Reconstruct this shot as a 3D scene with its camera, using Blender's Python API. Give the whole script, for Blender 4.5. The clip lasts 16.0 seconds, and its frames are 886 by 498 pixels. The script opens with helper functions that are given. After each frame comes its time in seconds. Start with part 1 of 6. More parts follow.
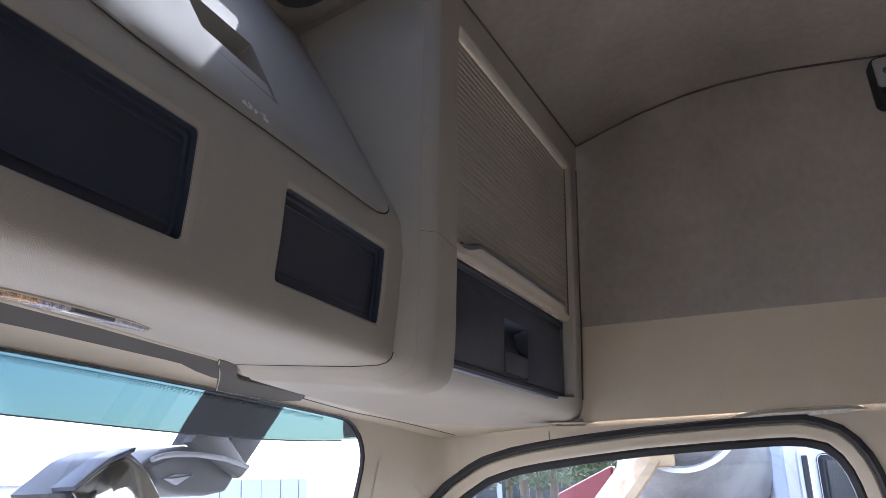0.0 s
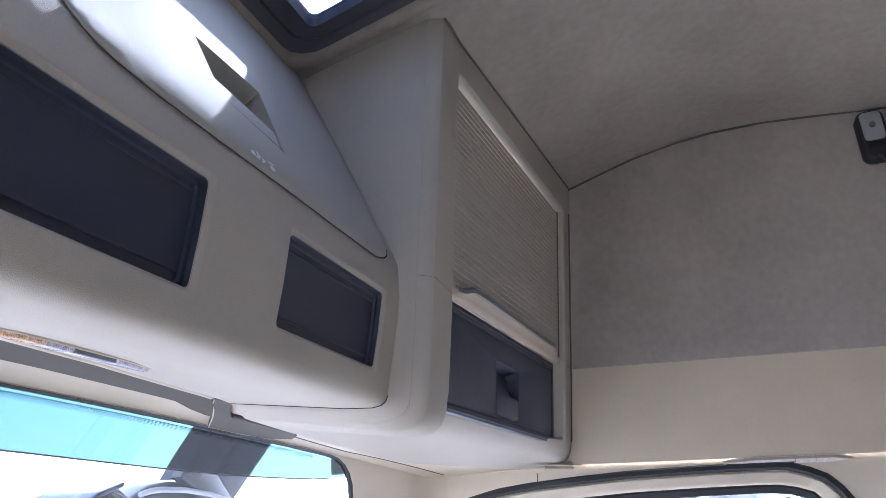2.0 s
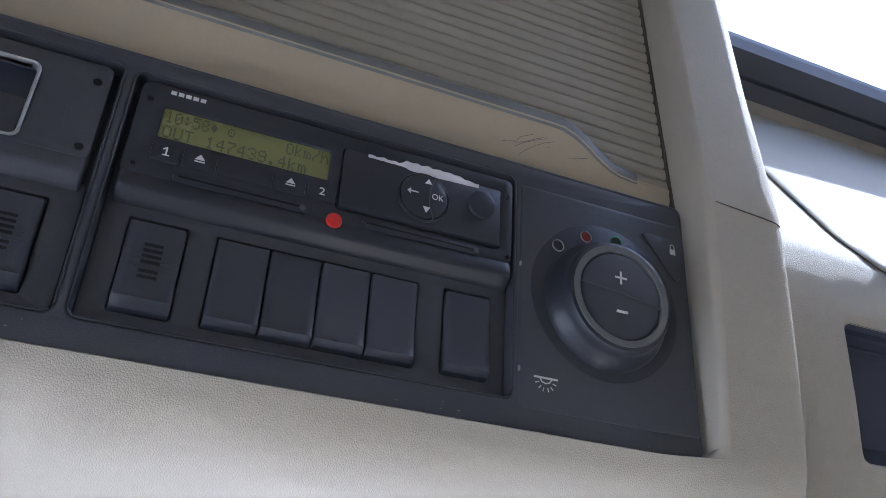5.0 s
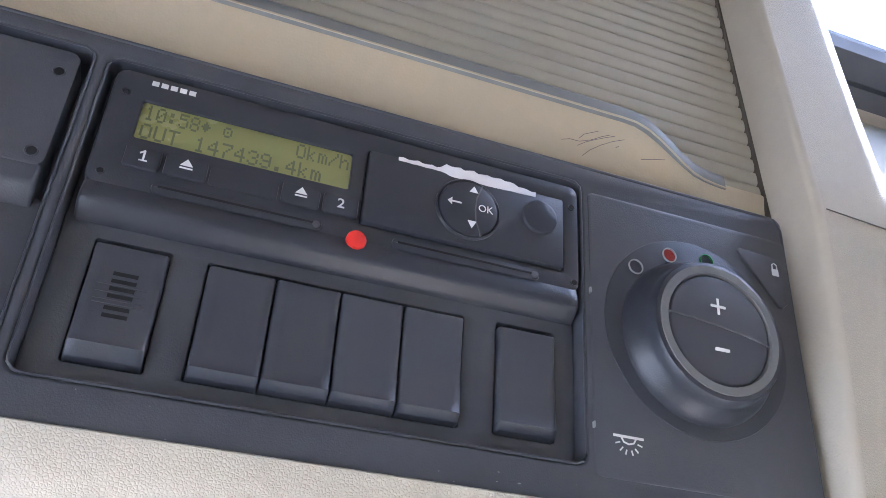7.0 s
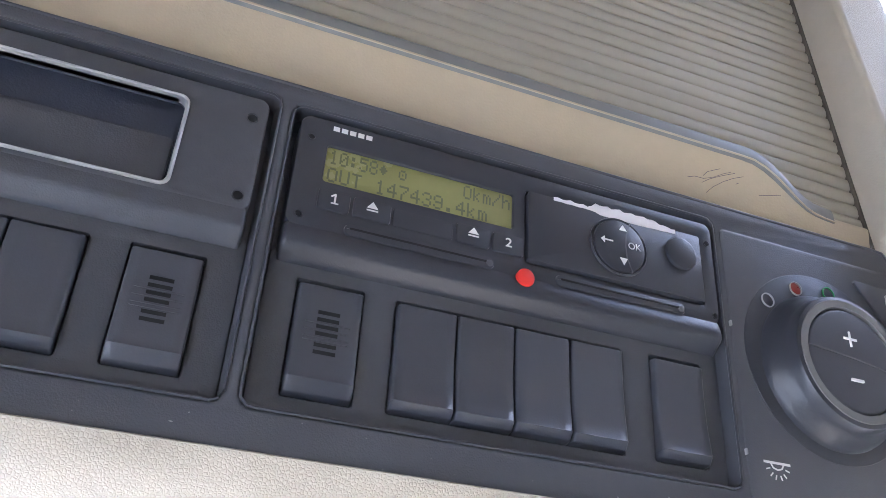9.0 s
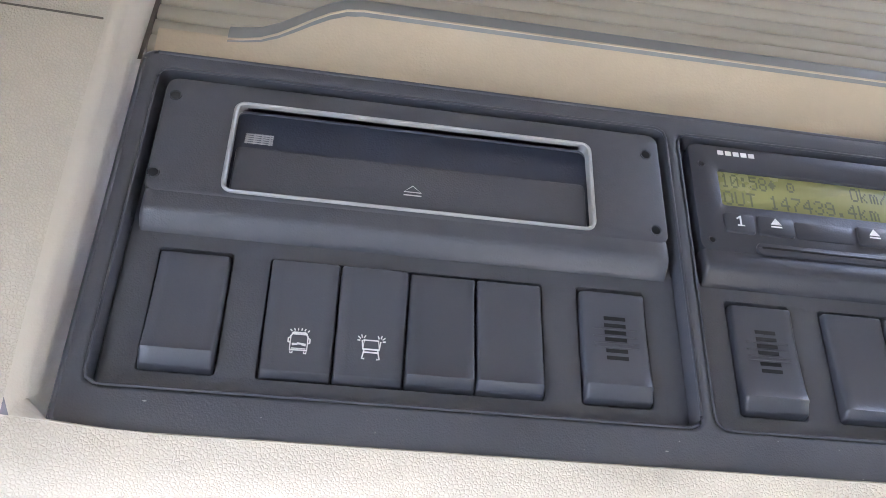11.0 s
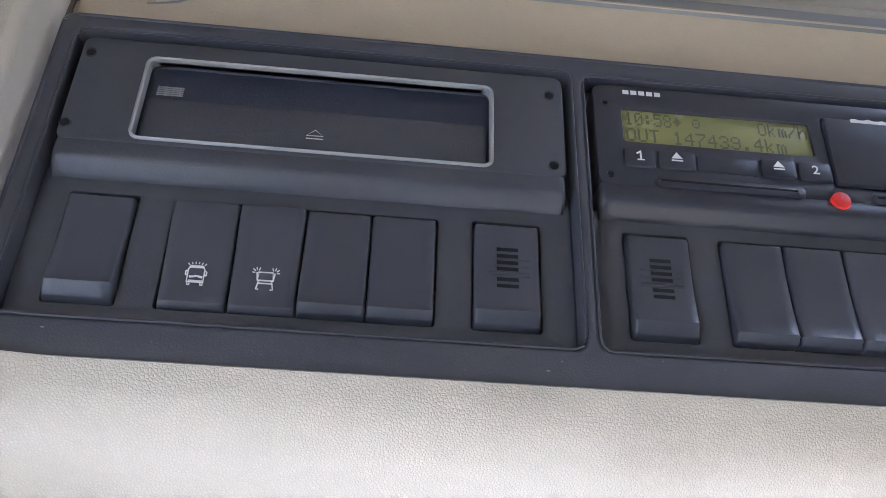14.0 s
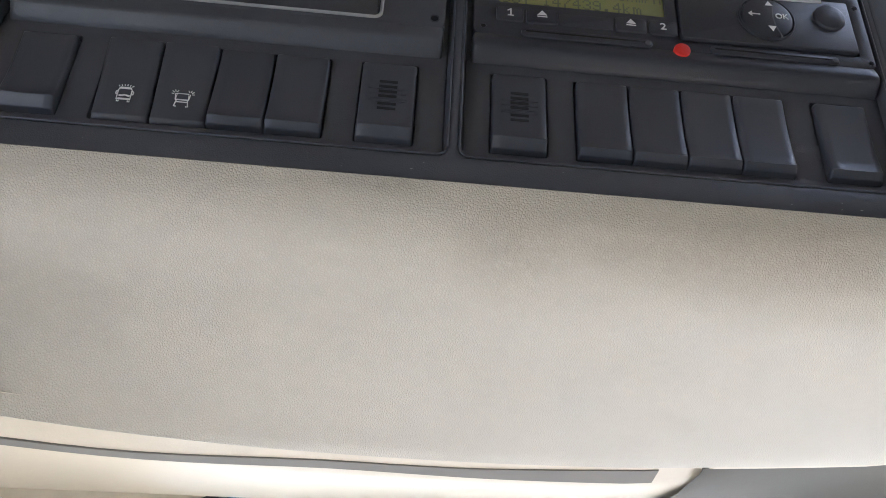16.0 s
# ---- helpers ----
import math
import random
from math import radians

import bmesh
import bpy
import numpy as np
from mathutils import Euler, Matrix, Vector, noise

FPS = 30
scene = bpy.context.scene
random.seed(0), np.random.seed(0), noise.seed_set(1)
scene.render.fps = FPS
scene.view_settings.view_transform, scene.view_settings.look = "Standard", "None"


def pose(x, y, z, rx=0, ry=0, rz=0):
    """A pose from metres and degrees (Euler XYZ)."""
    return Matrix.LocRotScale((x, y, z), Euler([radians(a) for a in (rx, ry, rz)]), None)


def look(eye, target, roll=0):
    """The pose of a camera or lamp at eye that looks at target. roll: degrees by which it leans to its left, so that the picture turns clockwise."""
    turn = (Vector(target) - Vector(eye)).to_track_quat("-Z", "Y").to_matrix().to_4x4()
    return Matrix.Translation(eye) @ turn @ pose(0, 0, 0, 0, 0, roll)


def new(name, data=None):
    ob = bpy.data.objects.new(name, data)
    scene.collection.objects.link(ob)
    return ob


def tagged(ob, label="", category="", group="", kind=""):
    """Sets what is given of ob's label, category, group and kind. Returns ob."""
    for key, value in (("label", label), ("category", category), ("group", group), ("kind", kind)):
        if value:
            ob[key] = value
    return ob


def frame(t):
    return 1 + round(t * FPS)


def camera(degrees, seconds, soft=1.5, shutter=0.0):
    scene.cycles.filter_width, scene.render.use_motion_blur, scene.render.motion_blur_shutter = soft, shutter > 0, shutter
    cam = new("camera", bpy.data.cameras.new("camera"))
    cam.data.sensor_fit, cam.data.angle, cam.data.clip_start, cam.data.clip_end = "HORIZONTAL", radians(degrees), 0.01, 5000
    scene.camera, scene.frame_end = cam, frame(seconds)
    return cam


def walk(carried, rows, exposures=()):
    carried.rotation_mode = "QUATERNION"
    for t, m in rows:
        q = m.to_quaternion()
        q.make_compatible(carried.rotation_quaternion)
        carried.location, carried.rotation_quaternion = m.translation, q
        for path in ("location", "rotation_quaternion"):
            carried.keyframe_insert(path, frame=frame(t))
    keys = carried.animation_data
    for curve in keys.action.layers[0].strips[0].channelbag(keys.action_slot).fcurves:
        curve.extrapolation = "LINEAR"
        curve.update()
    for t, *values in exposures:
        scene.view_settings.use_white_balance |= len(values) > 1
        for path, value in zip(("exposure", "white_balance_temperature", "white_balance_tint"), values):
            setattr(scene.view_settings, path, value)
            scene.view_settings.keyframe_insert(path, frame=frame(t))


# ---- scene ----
cam = camera(57.26, 16.0, 0.7)
PATH = [
    (0, (0.09725, 0.11213, 0.13442), (1.00552, 0.41944, 0.41834), -2.34),
    (0.5, (0.09519, 0.10818, 0.13019), (1.00085, 0.39686, 0.44076), -1.67),
    (1, (0.09733, 0.11074, 0.12930), (1.00459, 0.39569, 0.43861), -1.43),
    (1.5, (0.08802, 0.11166, 0.13698), (0.99335, 0.39864, 0.45008), -1.31),
    (2, (0.07629, 0.11519, 0.14573), (0.97864, 0.40400, 0.46567), -1.22),
    (2.5, (0.06750, 0.12570, 0.14300), (0.96240, 0.41650, 0.48100), -0.65),
    (3, (0.04560, 0.11730, 0.14060), (0.88660, 0.52420, 0.49720), -0.12),
    (3.5, (0.03058, 0.12402, 0.14419), (0.76816, 0.67714, 0.53153), 1.04),
    (4, (0.00898, 0.12443, 0.15869), (0.61357, 0.78669, 0.60129), 1.54),
    (4.5, (-0.01347, 0.12644, 0.15828), (0.43415, 0.85094, 0.68245), 1.94),
    (5, (-0.02983, 0.13794, 0.15785), (0.28177, 0.91852, 0.69970), 1.51),
    (5.2, (-0.02979, 0.14297, 0.16585), (0.23289, 0.94316, 0.70502), 1.70),
    (7.3, (-0.01142, 0.20199, 0.20241), (0.25790, 0.98470, 0.76351), 2.26),
    (7.5, (-0.01330, 0.20155, 0.20291), (0.25100, 0.98684, 0.76279), 2.44),
    (8, (-0.01958, 0.19882, 0.19880), (0.24436, 0.97979, 0.76486), 2.45),
    (8.5, (-0.03477, 0.19351, 0.19740), (0.23656, 0.97292, 0.76210), 2.22),
    (9, (-0.08277, 0.20167, 0.20064), (0.20116, 0.97919, 0.76175), 1.94),
    (9.5, (-0.14203, 0.20389, 0.21056), (0.13252, 0.98219, 0.77524), 1.41),
    (10, (-0.18464, 0.21370, 0.21280), (0.04246, 1.01121, 0.77173), 1.45),
    (10.2, (-0.19296, 0.21239, 0.20896), (-0.00485, 1.02043, 0.76725), 1.91),
    (12.3, (-0.16064, 0.20436, 0.19544), (-0.06003, 1.03079, 0.74942), 0.69),
    (12.5, (-0.15772, 0.19971, 0.19297), (-0.06314, 1.02714, 0.74651), 0.85),
    (13, (-0.15669, 0.19428, 0.19013), (-0.06885, 1.02271, 0.74328), 0.93),
    (13.5, (-0.15435, 0.19753, 0.18622), (-0.07313, 1.02466, 0.74232), 1.08),
    (14, (-0.13371, 0.20801, 0.17524), (-0.06174, 1.03199, 0.73726), 1.38),
    (14.5, (-0.11973, 0.19326, 0.16931), (-0.05307, 1.01901, 0.72940), 1.60),
    (15, (-0.10455, 0.18736, 0.16140), (-0.04522, 1.01294, 0.72256), 1.91),
    (15.5, (-0.08169, 0.20650, 0.13562), (-0.03065, 1.02604, 0.70636), 2.29),
    (16, (-0.07898, 0.20128, 0.08603), (-0.03041, 1.02035, 0.65766), 2.68),
]
walk(cam, [(t, look(eye, target, roll)) for t, eye, target, roll in PATH], [(0, 4.9, 5750, 21), (0.6, 5.78, 5340, 23), (2.3, 5.75, 5280, 22), (3.0, 5.5, 5250, 22), (3.5, 5.5, 5200, 21), (4.5, 5.5, 5200, 17), (5.0, 6.0, 5300, 17), (7.3, 7.15, 5440, 18), (9.0, 7.2, 5490, 18), (9.5, 7.78, 5690, 17), (10.0, 7.95, 5790, 17), (11.5, 7.2, 5490, 17), (13, 7.05, 5390, 19), (14.2, 6.75, 5440, 18), (15, 6.6, 5490, 17), (16, 6.0, 5840, 14)])

# ---- light ----
SUN_TO = Vector((0.685, 0.076, 0.727)).normalized()
world = bpy.data.worlds.new("sky")
scene.world = world
world.use_nodes = True
_wn = world.node_tree.nodes
_sky = _wn.new("ShaderNodeTexSky")
_sky.sky_type = "NISHITA"
_sky.sun_disc = False
_sky.sun_elevation = math.asin(SUN_TO.z)
_sky.sun_rotation = math.atan2(SUN_TO.x, SUN_TO.y)
_sky.dust_density = 2.0
_tc, _cn, _cr, _bw, _cm = (_wn.new("ShaderNode" + k) for k in ("TexCoord", "TexNoise", "MapRange", "RGBToBW", "Mix"))
_cn.inputs["Scale"].default_value, _cn.inputs["Detail"].default_value = 3.2, 6
_cr.inputs["From Min"].default_value, _cr.inputs["From Max"].default_value = 0.47, 0.62
_gain = _wn.new("ShaderNodeMath")
_gain.operation, _gain.inputs[1].default_value = "MULTIPLY", 1.9
_cm.data_type = "RGBA"
_wl = world.node_tree.links
_wl.new(_tc.outputs["Generated"], _cn.inputs["Vector"])
_wl.new(_cn.outputs["Fac"], _cr.inputs["Value"])
_wl.new(_cr.outputs[0], _cm.inputs["Factor"])
_wl.new(_sky.outputs[0], _bw.inputs[0])
_wl.new(_bw.outputs[0], _gain.inputs[0])
_wl.new(_sky.outputs[0], _cm.inputs["A"])
_wl.new(_gain.outputs[0], _cm.inputs["B"])
_wl.new(_cm.outputs["Result"], _wn["Background"].inputs[0])
_wn["Background"].inputs[1].default_value = 0.15
sun = new("sun", bpy.data.lights.new("sun", "SUN"))
sun.data.energy, sun.data.angle, sun.data.color = 2.0, radians(0.53), (1.0, 0.91, 0.76)
sun.matrix_world = look((0, 0, 5), Vector((0, 0, 5)) - SUN_TO)


# ---- materials ----
def mat(name, color, rough=0.5, metal=0.0, bump=0.0, bump_scale=900.0, var=0.06, var_scale=14.0, spec=0.5, voronoi=False, per_object=0.0, stain=None, crevice=0.0):
    """A plain surface with mottling at two scales and a fine relief."""
    m = bpy.data.materials.new(name)
    m.use_nodes = True
    nt = m.node_tree
    N, L = nt.nodes, nt.links
    bs = N["Principled BSDF"]
    bs.inputs["Roughness"].default_value = rough
    bs.inputs["Metallic"].default_value = metal
    bs.inputs["Specular IOR Level"].default_value = spec
    tc = N.new("ShaderNodeTexCoord")
    n1 = N.new("ShaderNodeTexNoise")
    n1.inputs["Scale"].default_value, n1.inputs["Detail"].default_value = var_scale, 5
    n2 = N.new("ShaderNodeTexNoise")
    n2.inputs["Scale"].default_value, n2.inputs["Detail"].default_value = var_scale * 14, 3
    add = N.new("ShaderNodeMath")
    add.operation = "MULTIPLY_ADD"
    add.inputs[1].default_value = 0.5
    L.new(tc.outputs["Object"], n1.inputs["Vector"])
    L.new(tc.outputs["Object"], n2.inputs["Vector"])
    L.new(n2.outputs["Fac"], add.inputs[0])
    L.new(n1.outputs["Fac"], add.inputs[2])
    rng = N.new("ShaderNodeMapRange")
    rng.inputs["From Min"].default_value, rng.inputs["From Max"].default_value = 0.45, 1.05
    rng.inputs["To Min"].default_value, rng.inputs["To Max"].default_value = 1 - var, 1 + var
    L.new(add.outputs[0], rng.inputs["Value"])
    mul = N.new("ShaderNodeVectorMath")
    mul.operation = "SCALE"
    mul.inputs[0].default_value = color
    L.new(rng.outputs[0], mul.inputs["Scale"])
    out = mul.outputs[0]
    if per_object:
        oi = N.new("ShaderNodeObjectInfo")
        r2 = N.new("ShaderNodeMapRange")
        r2.inputs["To Min"].default_value, r2.inputs["To Max"].default_value = 1 - per_object, 1 + per_object
        L.new(oi.outputs["Random"], r2.inputs["Value"])
        m2 = N.new("ShaderNodeVectorMath")
        m2.operation = "SCALE"
        L.new(out, m2.inputs[0])
        L.new(r2.outputs[0], m2.inputs["Scale"])
        out = m2.outputs[0]
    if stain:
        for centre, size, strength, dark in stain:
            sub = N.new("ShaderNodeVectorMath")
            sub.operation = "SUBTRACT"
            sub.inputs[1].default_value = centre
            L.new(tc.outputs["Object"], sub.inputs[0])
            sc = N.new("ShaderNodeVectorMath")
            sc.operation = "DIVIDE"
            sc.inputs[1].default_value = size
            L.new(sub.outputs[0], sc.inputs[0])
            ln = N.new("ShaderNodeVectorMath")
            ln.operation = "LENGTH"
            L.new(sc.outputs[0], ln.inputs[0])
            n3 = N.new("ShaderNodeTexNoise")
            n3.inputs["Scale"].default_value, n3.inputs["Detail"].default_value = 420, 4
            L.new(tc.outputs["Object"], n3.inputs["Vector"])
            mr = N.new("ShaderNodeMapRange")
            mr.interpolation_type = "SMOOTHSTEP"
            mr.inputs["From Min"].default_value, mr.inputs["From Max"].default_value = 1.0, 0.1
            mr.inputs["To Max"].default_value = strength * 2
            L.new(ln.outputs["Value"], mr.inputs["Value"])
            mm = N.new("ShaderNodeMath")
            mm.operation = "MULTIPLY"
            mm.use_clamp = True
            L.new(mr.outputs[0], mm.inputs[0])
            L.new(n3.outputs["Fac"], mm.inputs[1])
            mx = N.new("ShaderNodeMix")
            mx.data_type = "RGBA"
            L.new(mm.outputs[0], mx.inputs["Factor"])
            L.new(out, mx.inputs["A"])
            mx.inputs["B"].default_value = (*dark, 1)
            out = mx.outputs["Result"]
    L.new(out, bs.inputs["Base Color"])
    rr = N.new("ShaderNodeMapRange")
    rr.inputs["From Min"].default_value, rr.inputs["From Max"].default_value = 0.45, 1.05
    rr.inputs["To Min"].default_value, rr.inputs["To Max"].default_value = max(0.02, rough - min(0.05, var)), min(1, rough + min(0.05, var))
    L.new(add.outputs[0], rr.inputs["Value"])
    L.new(rr.outputs[0], bs.inputs["Roughness"])
    if bump:
        if voronoi:
            g = N.new("ShaderNodeTexVoronoi")
            g.feature = "DISTANCE_TO_EDGE"
            g.inputs["Scale"].default_value = bump_scale
            hr = N.new("ShaderNodeMapRange")
            hr.interpolation_type = "SMOOTHSTEP"
            hr.inputs["From Max"].default_value = 0.30
            L.new(g.outputs["Distance"], hr.inputs["Value"])
            src = hr.outputs[0]
            if crevice:
                cv = N.new("ShaderNodeMapRange")
                cv.inputs["To Min"].default_value, cv.inputs["To Max"].default_value = 1 - crevice, 1 + crevice * 0.25
                L.new(src, cv.inputs["Value"])
                m3 = N.new("ShaderNodeVectorMath")
                m3.operation = "SCALE"
                L.new(out, m3.inputs[0])
                L.new(cv.outputs[0], m3.inputs["Scale"])
                L.new(m3.outputs[0], bs.inputs["Base Color"])
        else:
            g = N.new("ShaderNodeTexNoise")
            g.inputs["Scale"].default_value, g.inputs["Detail"].default_value = bump_scale, 3
            src = g.outputs["Fac"]
        L.new(tc.outputs["Object"], g.inputs["Vector"])
        b = N.new("ShaderNodeBump")
        b.inputs["Strength"].default_value = bump
        b.inputs["Distance"].default_value = 0.0006
        L.new(src, b.inputs["Height"])
        L.new(b.outputs[0], bs.inputs["Normal"])
    return m


def glass(name, tint=(0.95, 0.97, 0.97)):
    """A thin pane: clear or tinted, with a surface reflection."""
    m = bpy.data.materials.new(name)
    m.use_nodes = True
    N, L = m.node_tree.nodes, m.node_tree.links
    N.remove(N["Principled BSDF"])
    tr = N.new("ShaderNodeBsdfTransparent")
    tr.inputs[0].default_value = (*tint, 1)
    gl = N.new("ShaderNodeBsdfGlossy")
    gl.inputs["Roughness"].default_value = 0.02
    fr = N.new("ShaderNodeFresnel")
    fr.inputs[0].default_value = 1.45
    mx = N.new("ShaderNodeMixShader")
    L.new(fr.outputs[0], mx.inputs[0])
    L.new(tr.outputs[0], mx.inputs[1])
    L.new(gl.outputs[0], mx.inputs[2])
    L.new(mx.outputs[0], N["Material Output"].inputs["Surface"])
    return m


BEIGE = (0.47, 0.428, 0.350)
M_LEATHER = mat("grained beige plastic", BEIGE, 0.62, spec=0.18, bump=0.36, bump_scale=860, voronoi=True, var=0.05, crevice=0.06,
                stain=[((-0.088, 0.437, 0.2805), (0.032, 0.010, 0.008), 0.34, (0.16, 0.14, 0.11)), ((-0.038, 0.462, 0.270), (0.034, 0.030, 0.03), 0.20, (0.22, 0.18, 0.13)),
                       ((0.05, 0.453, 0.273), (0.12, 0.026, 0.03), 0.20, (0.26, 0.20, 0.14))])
M_CONSOLE = mat("console plastic", BEIGE, 0.6, spec=0.3, bump=0.30, bump_scale=900, var=0.05)
M_LID = mat("lid plastic", (0.42, 0.40, 0.345), 0.63, bump=0.45, bump_scale=1300, var=0.05, spec=0.11)
M_TRIM = mat("beige trim plastic", (0.54, 0.465, 0.345), 0.55, bump=0.2, bump_scale=800, var=0.05)
M_WALL = mat("beige wall panel", (0.49, 0.415, 0.295), 0.6, bump=0.25, bump_scale=700, var=0.05)
M_CURTAIN = mat("grey-beige rear curtain", (0.24, 0.22, 0.19), 0.95, bump=0.4, bump_scale=300, var=0.1, spec=0.1)
M_MAT = mat("dark cab floor mat", (0.055, 0.051, 0.045), 0.8, bump=0.3, bump_scale=200)
M_FABRIC = mat("headliner fabric", (0.36, 0.315, 0.265), 0.95, bump=0.5, bump_scale=1600, var=0.17, var_scale=5, spec=0.1)
M_SHUT = mat("shutter slat plastic", (0.39, 0.36, 0.292), 0.5, bump=0.12, bump_scale=900, var=0.04, per_object=0.03)
M_RAIL = mat("shutter rail plastic", (0.48, 0.405, 0.292), 0.5, bump=0.2, bump_scale=900, var=0.05)
M_BLIND = mat("grey-brown blind fabric", (0.12, 0.113, 0.10), 0.95, bump=0.3, bump_scale=900, var=0.06, spec=0.08)
M_SLOT_SHADE = mat("grey-brown slot shade", (0.17, 0.155, 0.13), 0.8)
M_SEAM_AND_SHADE = mat("brown seam and shade line", (0.10, 0.088, 0.07), 0.8)
M_STRIP = mat("grey grip strip", (0.20, 0.208, 0.205), 0.42, metal=0.1, var=0.04)
M_BLACK = mat("black panel plastic", (0.068, 0.072, 0.085), 0.33, bump=0.18, bump_scale=1500, var=0.12)
M_BLACK2 = mat("black device plastic", (0.034, 0.037, 0.047), 0.32, bump=0.15, bump_scale=1700, var=0.04)
M_SWITCH = mat("black switch plastic", (0.060, 0.064, 0.078), 0.33, bump=0.10, bump_scale=1500, var=0.02, per_object=0.12)
M_GAP = mat("dark gap", (0.004, 0.004, 0.005), 0.8)
M_NAVY = mat("dark tray plastic", (0.034, 0.041, 0.064), 0.42, bump=0.2, bump_scale=1200, var=0.10)
M_SILVER = mat("satin silver frame", (0.36, 0.36, 0.352), 0.42, metal=0.25, var=0.02)
M_SILVER2 = mat("dull silver ring", (0.155, 0.155, 0.153), 0.42, metal=0.15, var=0.05)
M_WHITE = mat("white print", (0.75, 0.75, 0.74), 0.6)
M_GREYPRINT = mat("grey print", (0.35, 0.35, 0.35), 0.6)
M_PAPER = mat("torn white sticker", (0.72, 0.70, 0.72), 0.8, var=0.06)
M_RED = mat("red seal", (0.70, 0.03, 0.02), 0.4, bump=0.4, bump_scale=700)
M_GREEN = mat("green print", (0.05, 0.35, 0.10), 0.5)
M_REDDARK = mat("dark red lens", (0.22, 0.015, 0.015), 0.3)
M_LCD = mat("yellow green display", (0.25, 0.255, 0.105), 0.25, var=0.05)
M_PEN = mat("faded violet pen ink", (0.10, 0.075, 0.11), 0.6)
M_INK = mat("display ink", (0.10, 0.11, 0.05), 0.5)
M_RUBBER = mat("black rubber seal", (0.012, 0.012, 0.013), 0.6, bump=0.2, bump_scale=400)
M_FRIT = mat("black glass edge", (0.008, 0.008, 0.010), 0.3)
M_HATCH = mat("dark hatch frame", (0.060, 0.061, 0.075), 0.5, bump=0.2, bump_scale=700)
M_GREYP = mat("grey bracket plastic", (0.10, 0.10, 0.11), 0.45, bump=0.15, bump_scale=900)
M_LENS = mat("clear lamp lens", (0.58, 0.55, 0.62), 0.12, bump=0.8, bump_scale=420, voronoi=True, var=0.45, var_scale=220, spec=0.8)
M_LENSC = mat("pale lamp lens", (0.78, 0.74, 0.68), 0.15, var=0.25, var_scale=140, spec=0.8)
M_LENSO = mat("orange lamp lens", (0.72, 0.46, 0.27), 0.15, bump=0.8, bump_scale=420, voronoi=True, var=0.6, var_scale=220, spec=0.8)
M_GLASS = glass("window glass", (0.265, 0.280, 0.285))
M_TINT = glass("blue tint band", (0.038, 0.066, 0.066))
M_ROOFGLASS = glass("roof hatch glass", (0.043, 0.048, 0.053))
M_GROUND = mat("concrete yard", (0.16, 0.155, 0.148), 0.9, bump=0.3, bump_scale=30, var=0.15, var_scale=0.3)
M_WHITEP = mat("white trailer paint", (0.62, 0.62, 0.63), 0.35, var=0.03)
M_BLUEP = mat("pale blue trailer paint", (0.36, 0.40, 0.50), 0.4, var=0.04)
M_REDP = mat("red cab paint", (0.19, 0.015, 0.02), 0.3)
M_YELL = mat("tan drum paint", (0.30, 0.20, 0.10), 0.5, var=0.25, var_scale=3)
M_DRUM = mat("weathered drum paint", (0.21, 0.20, 0.185), 0.6, var=0.4, var_scale=2.2)
M_GREYW = mat("grey building sheet", (0.45, 0.46, 0.48), 0.6, var=0.05)
M_MIRROR = mat("dark grey mirror plastic", (0.042, 0.044, 0.043), 0.5, bump=0.15, bump_scale=900)
M_MIRRIM = mat("blue-grey mirror rim", (0.055, 0.06, 0.075), 0.45)
M_MIRGLASS = mat("dimmed mirror glass", (0.22, 0.22, 0.20), 0.06, metal=1.0, var=0.1)
M_DARKG = mat("dark window glass", (0.02, 0.025, 0.03), 0.1)
M_LEAF = mat("leaf green", (0.06, 0.09, 0.03), 0.6, var=0.3)
M_BARK = mat("bark", (0.12, 0.09, 0.06), 0.9, bump=0.4, bump_scale=20)


# ---- mesh helpers ----
INSIDE = Vector((0.3, -0.1, 0.15))


def link(name, verts, faces, material, parent=None, label="", smooth=False):
    me = bpy.data.meshes.new(name)
    me.from_pydata([tuple(v) for v in verts], [], faces)
    me.materials.append(material)
    # faces look into the cab
    if sum(p.area * p.normal.dot((INSIDE - p.center).normalized()) for p in me.polygons) < 0:
        me.flip_normals()
    if smooth:
        me.polygons.foreach_set("use_smooth", [True] * len(me.polygons))
    ob = new(name, me)
    if parent:
        ob.parent = parent
    if label:
        ob["label"] = label
    return ob


def part(name, bm, material, parent=None, label="", smooth=False):
    """Links a bmesh as one mesh object under a thing or a part."""
    me = bpy.data.meshes.new(name)
    bmesh.ops.recalc_face_normals(bm, faces=bm.faces)
    bm.to_mesh(me)
    bm.free()
    me.materials.append(material)
    if smooth:
        me.polygons.foreach_set("use_smooth", [True] * len(me.polygons))
    ob = new(name, me)
    if parent:
        ob.parent = parent
    if label:
        ob["label"] = label
    return ob


def soft(ob, angle=35):
    """Smooth shading with sharp creases kept."""
    me = ob.data
    me.polygons.foreach_set("use_smooth", [True] * len(me.polygons))
    me.set_sharp_from_angle(angle=radians(angle))
    return ob


def empty(name, at=(0, 0, 0)):
    ob = new(name)
    ob.location = at
    ob.empty_display_size = 0.02
    return ob


